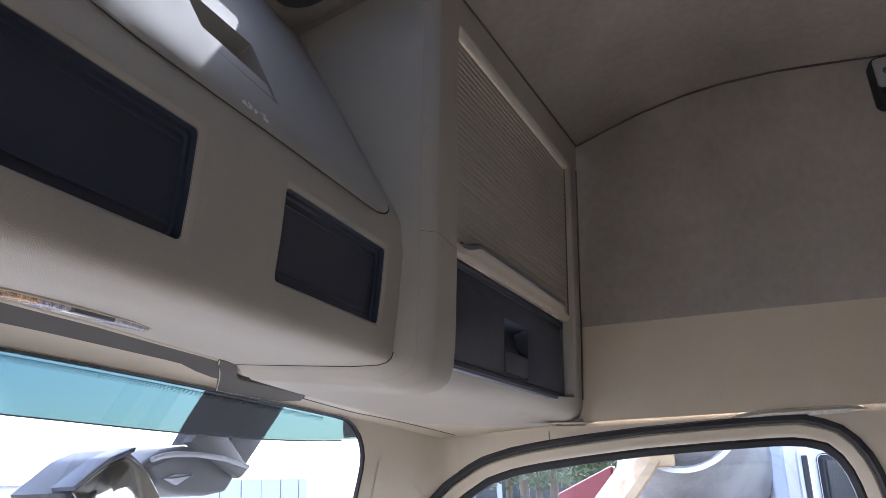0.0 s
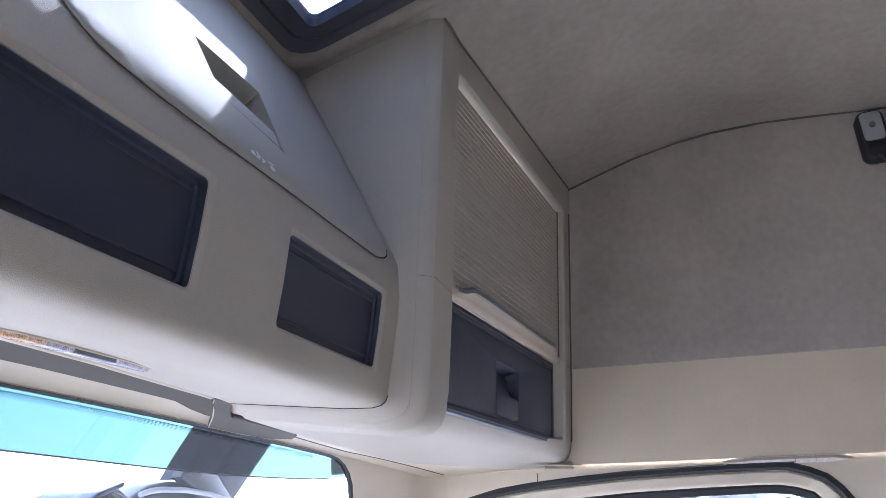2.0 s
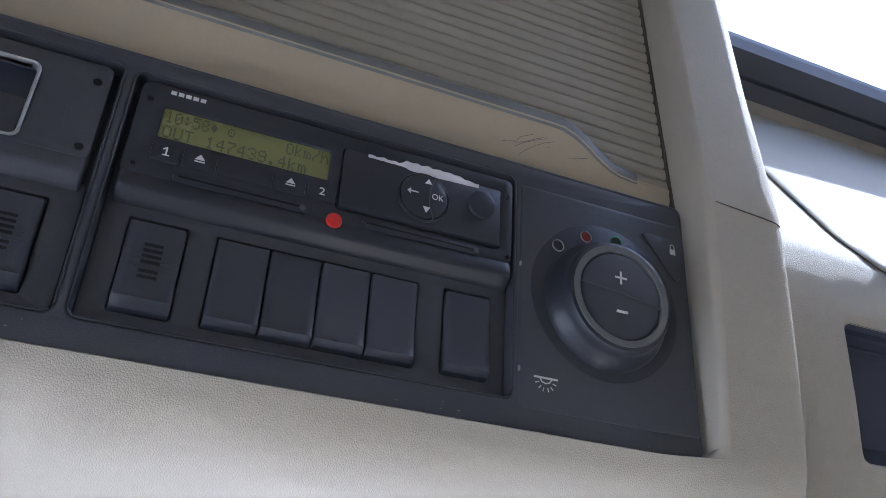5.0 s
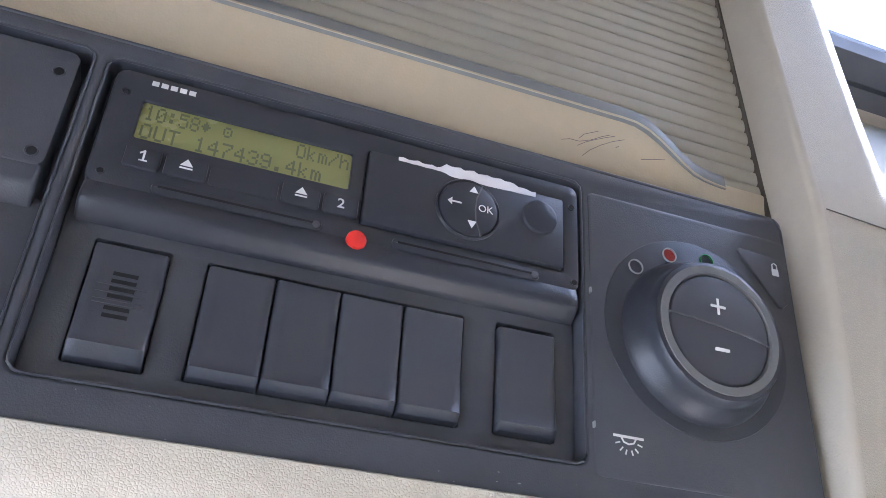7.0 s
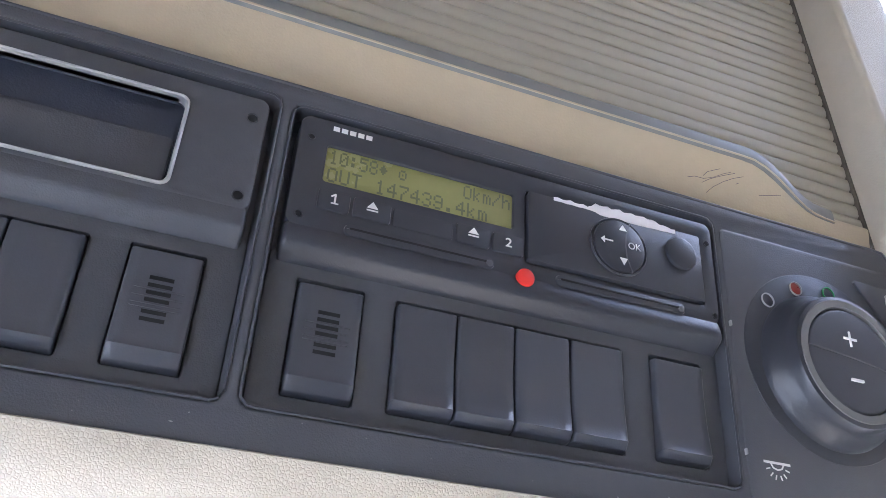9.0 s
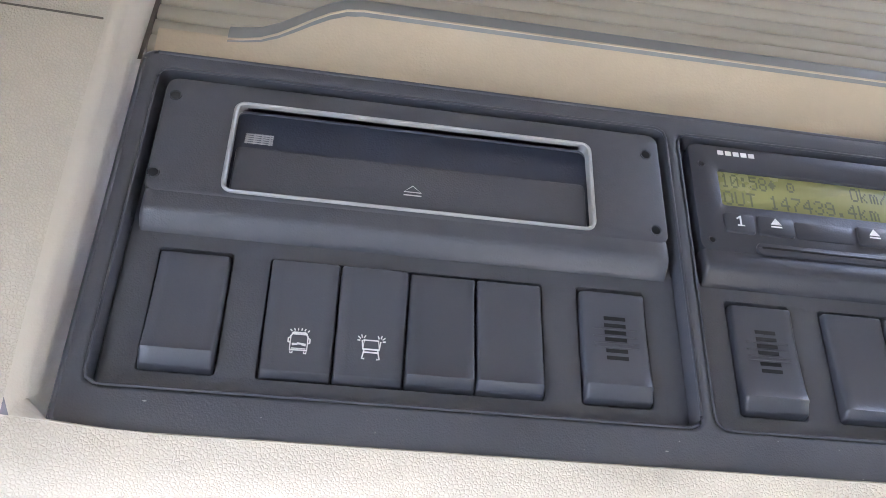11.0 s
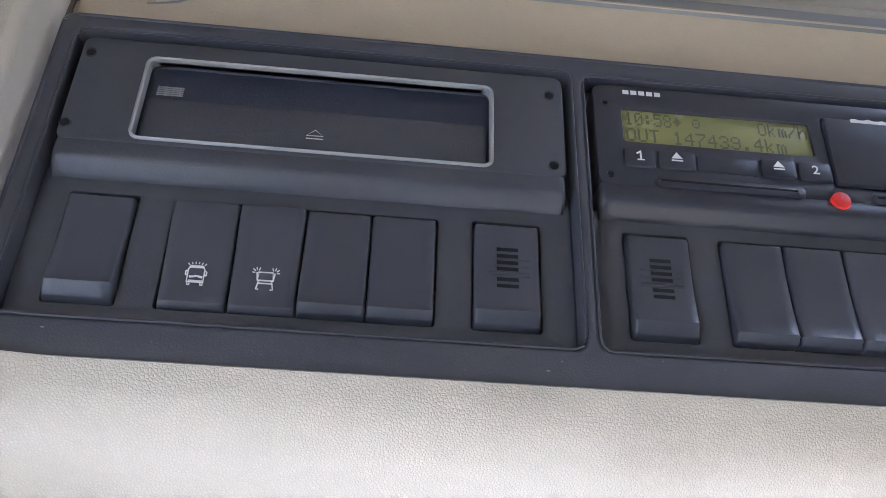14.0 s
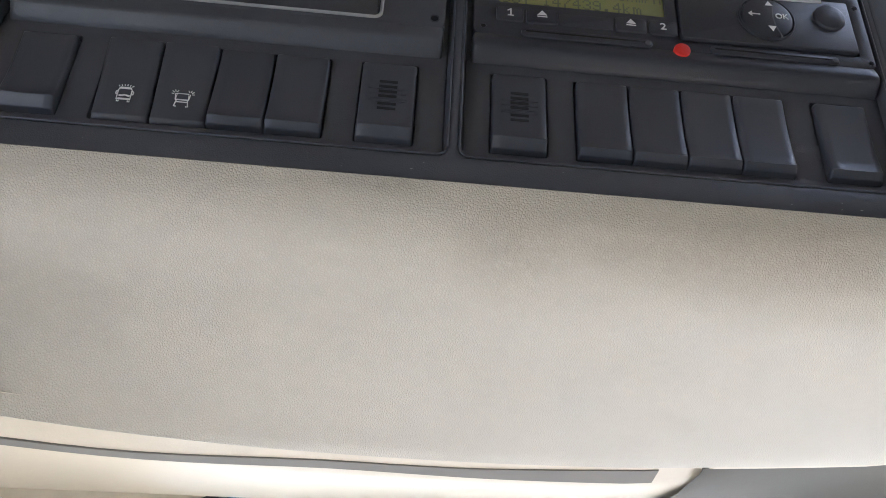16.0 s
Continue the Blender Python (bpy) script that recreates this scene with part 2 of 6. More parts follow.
def rrect(x0, x1, z0, z1, r, n=5):
    """Outline of a rounded rectangle, anticlockwise seen from the camera's side."""
    r = min(r, (x1 - x0) / 2 - 1e-5, (z1 - z0) / 2 - 1e-5)
    out = []
    for cx, cz, a0 in ((x1 - r, z0 + r, -90), (x1 - r, z1 - r, 0), (x0 + r, z1 - r, 90), (x0 + r, z0 + r, 180)):
        for i in range(n + 1):
            a = radians(a0 + 90 * i / n)
            out.append((cx + r * math.cos(a), cz + r * math.sin(a)))
    return out


def inset(outline, d):
    """The outline moved inwards by d (outlines run anticlockwise)."""
    n, out = len(outline), []
    for i in range(n):
        p, q, s = Vector(outline[i - 1]), Vector(outline[i]), Vector(outline[(i + 1) % n])
        e1, e2 = (q - p), (s - q)
        if e1.length < 1e-9:
            e1 = e2
        if e2.length < 1e-9:
            e2 = e1
        n1, n2 = Vector((-e1.y, e1.x)).normalized(), Vector((-e2.y, e2.x)).normalized()
        m = n1 + n2
        m = m.normalized() / max(0.4, m.normalized().dot(n1)) if m.length > 1e-6 else n1
        out.append((q.x + m.x * d, q.y + m.y * d))
    return out


def prism_bm(outline, yb, yf, b=0.0006, steps=2, bm=None, ywarp=None, m=None):
    """An outline in x and z pushed from yb (far) to yf (near the camera), with its near edge rounded by b."""
    bm = bm or bmesh.new()
    rings = [(outline, yb)]
    if b > 0:
        for k in range(steps + 1):
            a = math.pi / 2 * k / steps
            rings.append((inset(outline, b * (1 - math.cos(a))), yf + b * (1 - math.sin(a))))
    else:
        rings.append((outline, yf))
    loops = []
    for o, y in rings:
        row = []
        for x, z in o:
            v = Vector((x, y + (ywarp(x, z) if ywarp else 0), z))
            row.append(bm.verts.new(m @ v if m else v))
        loops.append(row)
    n = len(outline)
    for a, c in zip(loops, loops[1:]):
        for i in range(n):
            j = (i + 1) % n
            bm.faces.new((a[i], a[j], c[j], c[i]))
    bm.faces.new(loops[-1])
    bm.faces.new(loops[0][::-1])
    return bm


def slab(name, x0, x1, z0, z1, yb, yf, material, parent=None, r=0.001, b=0.0006, label="", n=4, m=None):
    return soft(part(name, prism_bm(rrect(x0, x1, z0, z1, r, n), yb, yf, b, m=m), material, parent, label))


def disc(name, x, z, rad, yb, yf, material, parent=None, b=0.0004, seg=28, label="", m=None):
    o = [(x + rad * math.cos(2 * math.pi * i / seg), z + rad * math.sin(2 * math.pi * i / seg)) for i in range(seg)]
    return soft(part(name, prism_bm(o, yb, yf, b, m=m), material, parent, label))


def ring_bm(outer, inner, yb, yf, b=0.0005, bm=None, m=None):
    """A frame between two outlines of as many points, with both near edges rounded."""
    bm = bm or bmesh.new()
    rings = [(outer, yb), (outer, yf + b), (inset(outer, b), yf), (inset(inner, -b), yf), (inner, yf + b), (inner, yb)]
    loops = [[bm.verts.new((m @ Vector((x, y, z))) if m else (x, y, z)) for x, z in o] for o, y in rings]
    n = len(outer)
    for a, c in zip(loops, loops[1:] + loops[:1]):
        for i in range(n):
            j = (i + 1) % n
            bm.faces.new((a[i], a[j], c[j], c[i]))
    return bm


def frame_part(name, rect, hole, r, rh, yb, yf, material, parent=None, b=0.0005, label="", m=None, n=4):
    return soft(part(name, ring_bm(rrect(*rect, r, n), rrect(*hole, rh, n), yb, yf, b, m=m), material, parent, label))


def stroke_bm(pts, w, yb, yf, bm=None, closed=False, m=None):
    """A flat line of width w along points in x and z."""
    bm = bm or bmesh.new()
    k = len(pts)
    lefts, rights = [], []
    for i in range(k):
        p = Vector(pts[i - 1]) if (i or closed) else Vector(pts[i])
        s = Vector(pts[(i + 1) % k]) if (i < k - 1 or closed) else Vector(pts[i])
        d = (s - p).normalized()
        nrm = Vector((-d.y, d.x)) * (w / 2)
        q = Vector(pts[i])
        lefts.append(q + nrm)
        rights.append(q - nrm)
    def vert(q, y):
        v = Vector((q.x, y, q.y))
        return bm.verts.new(m @ v if m else v)
    rows = [[vert(q, yb) for q in lefts], [vert(q, yf) for q in lefts], [vert(q, yf) for q in rights], [vert(q, yb) for q in rights]]
    for i in range(k if closed else k - 1):
        j = (i + 1) % k
        for a, c in zip(rows, rows[1:] + rows[:1]):
            bm.faces.new((a[i], a[j], c[j], c[i]))
    if not closed:
        bm.faces.new([row[0] for row in rows])
        bm.faces.new([row[-1] for row in rows][::-1])
    return bm


def text_part(name, body, x, z, size, y, material, parent, stretch=1.0, thick=0.00008, align="LEFT", m=None, bold=0.0):
    cu = bpy.data.curves.new(name, "FONT")
    cu.body, cu.size, cu.extrude, cu.align_x = body, size, thick, align
    cu.resolution_u = 3
    cu.offset = bold
    tmp = bpy.data.objects.new(name, cu)
    scene.collection.objects.link(tmp)
    me = bpy.data.meshes.new_from_object(tmp.evaluated_get(bpy.context.evaluated_depsgraph_get()))
    bpy.data.objects.remove(tmp)
    base = Matrix.Translation((x, y, z)) @ Matrix.Rotation(radians(90), 4, "X") @ Matrix.Diagonal((stretch, 1, 1, 1))
    me.transform((m @ base) if m else base)
    me.materials.clear()
    me.materials.append(material)
    ob = new(name, me)
    ob.parent = parent
    return ob


def box_bm(x0, x1, y0, y1, z0, z1, bev=0.0, seg=2, bm=None):
    bm = bm or bmesh.new()
    r = bmesh.ops.create_cube(bm, size=1)
    for v in r["verts"]:
        v.co = ((x0 + x1) / 2 + v.co.x * (x1 - x0), (y0 + y1) / 2 + v.co.y * (y1 - y0), (z0 + z1) / 2 + v.co.z * (z1 - z0))
    if bev:
        es = {e for v in r["verts"] for e in v.link_edges}
        bmesh.ops.bevel(bm, geom=list(es), offset=bev, segments=seg, affect="EDGES", profile=0.5)
    return bm


def sweep_bm(points, radius, seg=10, bm=None, flat=1.0):
    """A round bar along points."""
    bm = bm or bmesh.new()
    pts = [Vector(p) for p in points]
    rows = []
    for i, p in enumerate(pts):
        d = (pts[min(i + 1, len(pts) - 1)] - pts[max(i - 1, 0)]).normalized()
        a = d.cross(Vector((0, 0, 1)) if abs(d.z) < 0.9 else Vector((1, 0, 0))).normalized()
        c = d.cross(a)
        rad = radius[i] if isinstance(radius, (list, tuple)) else radius
        rows.append([bm.verts.new(p + a * rad * math.cos(2 * math.pi * k / seg) + c * rad * flat * math.sin(2 * math.pi * k / seg)) for k in range(seg)])
    for a, c in zip(rows, rows[1:]):
        for k in range(seg):
            bm.faces.new((a[k], a[(k + 1) % seg], c[(k + 1) % seg], c[k]))
    bm.faces.new(rows[0][::-1])
    bm.faces.new(rows[-1])
    return bm


def smooth01(t):
    t = max(0.0, min(1.0, t))
    return t * t * (3 - 2 * t)


def lerp_table(x, table):
    if x <= table[0][0]:
        return table[0][1]
    for (a, p), (b, q) in zip(table, table[1:]):
        if x <= b:
            return p + (q - p) * (x - a) / (b - a)
    return table[-1][1]


# ---- the cab shell ----
X0, X1 = -0.46, 1.63          # side walls
CX = 0.605                    # middle of the cab
YB = -1.35                    # rear wall
ZF = -1.35                    # floor
GLASS_TOP = (0.840, 0.300)    # windscreen's upper edge, y and z
HEAD = [(-0.6, 0.868), (-0.22, 0.866), (-0.11, 0.873), (0.0, 0.874), (0.103, 0.862), (0.216, 0.835), (0.353, 0.785), (0.39, 0.770), (0.57, 0.706), (0.70, 0.66)]


def head_z(x, y):
    """Height of the headliner."""
    s = abs(x - CX) / 1.065
    return lerp_table(y, HEAD) + 0.012 * (1 - s * s) * smooth01((0.30 - y) / 0.3)


# profiles of the console from roof to lip: (y, z) for the side bays and for the middle
SIDE = [(0.412, 0.83), (0.412, 0.79), (0.412, 0.735), (0.412, 0.70), (0.412, 0.60), (0.412, 0.52), (0.412, 0.47), (0.412, 0.44), (0.412, 0.424), (0.412, 0.388), (0.4125, 0.34), (0.413, 0.305),
        (0.4132, 0.292), (0.4136, 0.284), (0.4155, 0.269), (0.4215, 0.2555), (0.433, 0.2470), (0.455, 0.243)]
SIDE_L = SIDE[:8] + [(0.412, 0.424), (0.416, 0.388), (0.4225, 0.34), (0.4285, 0.305), (0.4310, 0.292), (0.4325, 0.284), (0.4365, 0.2725), (0.4445, 0.2635), (0.458, 0.2575), (0.4755, 0.2540)]
MIDDLE = [(0.640, 0.83), (0.620, 0.79), (0.5925, 0.735), (0.575, 0.70), (0.525, 0.60), (0.485, 0.52), (0.460, 0.47), (0.4455, 0.443), (0.4405, 0.430), (0.4386, 0.3905), (0.4445, 0.34), (0.4506, 0.3015),
          (0.4518, 0.292), (0.4533, 0.2815), (0.4560, 0.2750), (0.4615, 0.2710), (0.4720, 0.2690), (0.505, 0.2702)]
TAIL = [0.12, 0.28, 0.45, 0.62, 0.78, 0.92, 1.0]      # the underside's run to its lip
ROLL = [(0.0015, 0.0004), (0.0022, 0.0018), (0.0022, 0.0130)]
NK = len(SIDE) + len(TAIL) + len(ROLL)


def bay(x, k=0):
    """0 in the middle of the console, 1 in the driver's bay: a crisp upright corner that melts into the underside."""
    a = smooth01((k - 12) / 6.0)
    crisp = lerp_table(x, [(0.272, 1.0), (0.279, 0.985), (0.2835, 0.93), (0.2855, 0.82), (0.2875, 0.5), (0.292, 0.0)])
    return crisp * (1 - a) + a * smooth01((0.335 - x) / 0.085)


def back_of_right(x):
    """The right-hand bay leans back towards its outer end."""
    return -0.075 * max(0.0, x - 1.01)


SIDE_FLUSH = [(0.440, 0.284), (0.4438, 0.2770), (0.4515, 0.2700), (0.4635, 0.2640), (0.4790, 0.2590)]
L_OPEN = (-0.272, 0.237)
R_OPEN = (1.014, 1.588)


def under_panel(x, k=13):
    """1 below the middle of a bay's panel, where the face lies flush with it, 0 beside the opening."""
    return max(smooth01((min(x - a, (b - x) * (0.4 if b > 1 else 1.0)) + 0.004) / 0.040) for a, b in (L_OPEN, R_OPEN))


LIP_Z = [(-0.46, 0.208), (-0.27, 0.208), (-0.10, 0.228), (0.06, 0.246), (0.104, 0.252), (0.212, 0.266), (0.26, 0.2745), (0.313, 0.276), (0.366, 0.291), (0.46, 0.297), (0.58, 0.300), (0.72, 0.2965), (0.90, 0.287), (0.919, 0.285), (0.932, 0.280), (0.950, 0.270), (1.18, 0.250), (1.31, 0.237), (1.63, 0.236)]


def lip_point(x):
    """The underside's front lip, which bows back towards the cab's sides."""
    s = (x - CX) / 0.85
    return 0.665 - 0.09 * s * s - 0.055 * s ** 6, lerp_table(x, LIP_Z)


def console_point(x, k):
    n = len(SIDE)
    if k >= n:
        p = console_point(x, n - 1)
        yl, zl = lip_point(x)
        f = TAIL[min(k - n, len(TAIL) - 1)]
        dy, dz = ROLL[k - n - len(TAIL)] if k - n >= len(TAIL) else (0.0, 0.0)
        return Vector((x, p.y + (yl - p.y) * f + dy, p.z + (zl - p.z) * f + dz))
    ys, zs = (SIDE_L if x < CX else SIDE)[k]
    if k >= 13:
        u = under_panel(x, k)
        ys, zs = ys + (SIDE_FLUSH[k - 13][0] - ys) * u, zs + (SIDE_FLUSH[k - 13][1] - zs) * u
    ym, zm = MIDDLE[k]
    if x < CX:
        w = bay(x, k)
        return Vector((x, ys * w + ym * (1 - w), zs * w + zm * (1 - w)))
    # right-hand bay: a bevelled border stands proud of the middle's flank
    ys += back_of_right(x) - 0.055 * max(0.0, zs - 0.29)
    base = max(0.0, min(1.0, (ym - ys - 0.017) / max(1e-6, ym - ys)))
    w = lerp_table(x, [(0.919, 0.0), (0.9215, 0.3 * base), (0.9315, base), (0.9325, base), (0.9455, base + (1 - base) * 0.93), (0.9485, base + (1 - base) * 0.985), (0.954, 1.0)])
    return Vector((x, ys * w + ym * (1 - w), zs * w + zm * (1 - w)))


def grid_faces(nx, nk, skip=lambda i, k: False):
    return [(i * nk + k, i * nk + k + 1, (i + 1) * nk + k + 1, (i + 1) * nk + k) for i in range(nx - 1) for k in range(nk - 1) if not skip(i, k)]


def span(a, b, n):
    return [a + (b - a) * i / n for i in range(n)]


TRAYS = ((0.3425, 0.5470), (0.6610, 0.8790))


def mid_y(z):
    """Depth of the middle section's face at a height."""
    return lerp_table(z, [(q[1], q[0]) for q in MIDDLE[:13][::-1]])


def make_console():
    """The overhead console: side bays, sloping middle, rounded underside, with its openings."""
    xs = (span(X0, -0.36, 4) + span(-0.36, L_OPEN[0], 5) + span(L_OPEN[0], L_OPEN[1], 24) + span(L_OPEN[1], 0.262, 3) + [0.262, 0.272, 0.279, 0.2815, 0.2835, 0.2855, 0.2875, 0.2898, 0.292, 0.295, 0.299, 0.305, 0.312, 0.320, 0.328, 0.336]
          + span(*TRAYS[0], 8) + span(TRAYS[0][1], TRAYS[1][0], 6) + span(*TRAYS[1], 8) + span(TRAYS[1][1], 0.912, 4) + [0.912, 0.917, 0.919, 0.9215, 0.925, 0.929, 0.9315, 0.9325, 0.936, 0.940, 0.9455, 0.947, 0.9485, 0.951, 0.954, 0.965, 0.98, 1.0]
          + span(*R_OPEN, 20) + span(R_OPEN[1], X1 + 0.001, 3) + [X1])
    nk = NK
    verts = [console_point(x, k) for x in xs for k in range(nk)]
    verts = [Vector((v.x, v.y, min(v.z, head_z(v.x, v.y) + 0.012))) for v in verts]

    def inside(i, k):
        x = (xs[i] + xs[i + 1]) / 2
        if 2 <= k < 13 and (L_OPEN[0] < x < L_OPEN[1] or R_OPEN[0] < x < R_OPEN[1]):
            return True
        if 9 <= k < 11 and any(a < x < b for a, b in TRAYS):
            return True
        return 3 <= k < 7 and 0.42 < x < 0.84
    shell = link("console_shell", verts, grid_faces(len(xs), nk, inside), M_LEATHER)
    soft(shell, 38)
    return shell


def wall_strip(name, loops, material, parent=None, smooth_angle=40, closed_inner=False):
    """Faces between successive loops of points."""
    n = len(loops[0])
    verts = [v for loop in loops for v in loop]
    faces = [(a * n + i, a * n + (i + 1) % n, (a + 1) * n + (i + 1) % n, (a + 1) * n + i) for a in range(len(loops) - 1) for i in range(n)]
    if closed_inner:
        faces.append(tuple((len(loops) - 1) * n + i for i in range(n)))
    return soft(link(name, verts, faces, material, parent), smooth_angle)


console = tagged(empty("overhead_console"), "grained beige plastic overhead console above the windscreen", "console", kind="thing")
_shell = make_console()
_shell.parent = console


def lean_right(x, z):
    return back_of_right(x) - 0.055 * max(0.0, z - 0.29)


def opening_reveal(x0, x1, z1, lean, y_back, lip):
    """The rounded reveal round a bay's opening."""
    z0 = 0.284
    side = [(q[1], q[0]) for q in (SIDE_L if x0 < CX else SIDE)[:14][::-1]]

    def front(x, z):
        y = lerp_table(z, side)
        return y if z > 0.292 else y + (0.440 - y) * under_panel(x)

    def loop(d, dy, r, back=None):
        out = []
        for p in wrap(rrect(x0 + d, x1 - d, z0 + d * 0.25, z1 - d, r, 4), 220):
            out.append(Vector((p.x, (back if back else front(p.x, p.y) + dy) + lean(p.x, p.y), p.y)))
        return out
    loops = [loop(-0.0006, 0.0002, 0.0002)]
    for s in range(6):
        a = math.pi / 2 * s / 5
        loops.append(loop(lip * math.sin(a), lip * (1 - math.cos(a)) * 0.9, 0.001 + 0.006 * math.sin(a)))
    loops.append(loop(lip, 0, 0.007, y_back))
    return wall_strip("bay_reveal", loops, M_CONSOLE, console)


def wrap(outline, n):
    """The outline resampled to n points by length."""
    pts = [Vector(p) for p in outline]
    seg = [(pts[(i + 1) % len(pts)] - pts[i]).length for i in range(len(pts))]
    total, out = sum(seg), []
    for j in range(n):
        s, i = total * j / n, 0
        while s > seg[i] and i < len(seg) - 1:
            s -= seg[i]
            i += 1
        out.append(pts[i].lerp(pts[(i + 1) % len(pts)], s / max(seg[i], 1e-9)))
    return out


opening_reveal(L_OPEN[0], L_OPEN[1], 0.735, lambda x, z: 0.0, 0.455, 0.0045)
opening_reveal(R_OPEN[0], R_OPEN[1], 0.735, lean_right, 0.455, 0.006)

# seams across the bay uprights
for sx0, sx1 in ((0.238, 0.2845), (-0.36, -0.273), (0.933, 1.013), (1.5885, 1.628)):
    pts = [(sx0 + (sx1 - sx0) * i / 24, 0.4215 - 0.003 * i / 24) for i in range(25)]
    sb = bmesh.new()
    rows = []
    for x, z in pts:
        y = console_point(x, 8).y - 0.00015
        rows.append([sb.verts.new((x, y, z - 0.00015)), sb.verts.new((x, y, z + 0.00015)), sb.verts.new((x, y + 0.001, z + 0.00015)), sb.verts.new((x, y + 0.001, z - 0.00015))])
    for a, c in zip(rows, rows[1:]):
        for q in range(4):
            sb.faces.new((a[q], a[(q + 1) % 4], c[(q + 1) % 4], c[q]))
    part("seam", sb, M_SEAM_AND_SHADE, console)
# groove between the middle's underside and the bay's bevelled border
sb = bmesh.new()
rows = []
for k in range(13, NK - 3):
    for f in (0.0, 0.5):
        a = console_point(0.9192, k).lerp(console_point(0.9192, k + 1), f)
        rows.append([sb.verts.new((a.x - 0.0004, a.y - 0.0003, a.z - 0.0003)), sb.verts.new((a.x + 0.0005, a.y - 0.0004, a.z - 0.0006)), sb.verts.new((a.x, a.y + 0.002, a.z + 0.002))])
for a, c in zip(rows, rows[1:]):
    for q in range(3):
        sb.faces.new((a[q], a[(q + 1) % 3], c[(q + 1) % 3], c[q]))
part("groove", sb, M_GAP, console)


# ---- headliner, roof hatch, walls ----
HX0, HX1, HY0, HY1 = 0.325, 0.888, 0.02, 0.568


def make_headliner():
    xs = [X0 - 0.03] + span(X0, HX0, 6) + span(HX0, HX1, 16) + span(HX1, X1, 10) + [X1, X1 + 0.03]
    ys = span(YB, -0.3, 8) + span(-0.3, HY0, 8) + span(HY0, HY1, 20) + [HY1, 0.70]
    verts = [Vector((x, y, head_z(x, y))) for x in xs for y in ys]
    ny = len(ys)
    faces = [(i * ny + k, i * ny + k + 1, (i + 1) * ny + k + 1, (i + 1) * ny + k) for i in range(len(xs) - 1) for k in range(ny - 1)
             if not (HX0 - 1e-6 <= xs[i] < HX1 - 1e-6 and HY0 - 1e-6 <= ys[k] < HY1 - 1e-6)]
    return soft(link("ceiling", verts, faces, M_FABRIC), 50)


tagged(make_headliner(), "taut grey-beige fabric headliner under the cab roof", "ceiling", kind="structure")


def glass_z(y):
    return 0.736 + 0.36 * (0.520 - y)


hatch = tagged(empty("roof_hatch"), "dark-framed glass roof hatch open to the sky", "roof hatch")


def hatch_loop(d, zf, r=0.03):
    return [Vector((x, y, zf(x, y))) for x, y in rrect(HX0 + d, HX1 - d, HY0 + d, HY1 - d, r, 4)]


# soft moulding round the opening, then the dark well, then the frame and pane
wall_strip("moulding", [hatch_loop(-0.022, lambda x, y: head_z(x, y) - 0.001, 0.05), hatch_loop(-0.016, lambda x, y: head_z(x, y) - 0.006, 0.05), hatch_loop(-0.004, lambda x, y: head_z(x, y) - 0.009, 0.045),
                        hatch_loop(0.004, lambda x, y: head_z(x, y) - 0.005, 0.04), hatch_loop(0.006, lambda x, y: head_z(x, y) + 0.002, 0.038)], M_FABRIC, hatch, 60)
wall_strip("well", [hatch_loop(0.005, lambda x, y: head_z(x, y) - 0.002, 0.038), hatch_loop(0.012, lambda x, y: max(head_z(x, y) + 0.004, glass_z(y) - 0.022), 0.038),
                    hatch_loop(0.016, lambda x, y: max(head_z(x, y) + 0.006, glass_z(y) - 0.012), 0.036)], M_HATCH, hatch, 50)
wall_strip("hatch_frame", [hatch_loop(0.016, lambda x, y: max(head_z(x, y) + 0.006, glass_z(y) - 0.012), 0.036), hatch_loop(0.024, lambda x, y: glass_z(y) - 0.014, 0.034), hatch_loop(0.044, lambda x, y: glass_z(y) - 0.012, 0.012),
                           hatch_loop(0.046, lambda x, y: glass_z(y) + 0.004, 0.010)], M_HATCH, hatch, 40)
_pane = hatch_loop(0.044, lambda x, y: glass_z(y), 0.010)
link("pane", _pane, [tuple(range(len(_pane)))[::-1]], M_ROOFGLASS, hatch)

# outer roof skin and the wall above the windscreen keep the daylight out
_ring_out = [Vector((x, y, 1.30 if y < 0.3 else 1.10)) for x, y in rrect(X0 - 0.05, X1 + 0.05, YB - 0.05, 0.88, 0.001, 4)]
_ring_in = hatch_loop(-0.02, lambda x, y: glass_z(y) + 0.05, 0.03)
tagged(wall_strip("roof_skin", [_ring_out, _ring_in, hatch_loop(0.046, lambda x, y: glass_z(y) + 0.004, 0.010)], M_GREYP), "painted steel cab roof skin round the hatch", "roof", kind="structure")


def ring_wall(name, hole, rect, place, material, rings=7, thick=None, n=96, parent=None):
    """A wall with one opening: rings of faces from the hole's outline out to a rectangle; place(a, b) gives the point in the room."""
    inner = wrap(hole, n)
    c = sum(inner, Vector((0, 0))) / n
    a0, a1, b0, b1 = rect
    outer = []
    for p in inner:
        d = p - c
        k = min([((a1 if d.x > 0 else a0) - c.x) / d.x if abs(d.x) > 1e-9 else 1e9, ((b1 if d.y > 0 else b0) - c.y) / d.y if abs(d.y) > 1e-9 else 1e9])
        outer.append(c + d * k)
    for cx, cy in ((a0, b0), (a1, b0), (a1, b1), (a0, b1)):
        j = min(range(n), key=lambda i: (outer[i] - Vector((cx, cy))).length)
        outer[j] = Vector((cx, cy))
    loops = []
    if thick:
        loops.append([place(p.x, p.y) + thick for p in inner])
    for s in range(rings + 1):
        loops.append([place(*(p.lerp(q, (s / rings) ** 1.4))) for p, q in zip(inner, outer)])
    return wall_strip(name, loops, material, parent, 45)


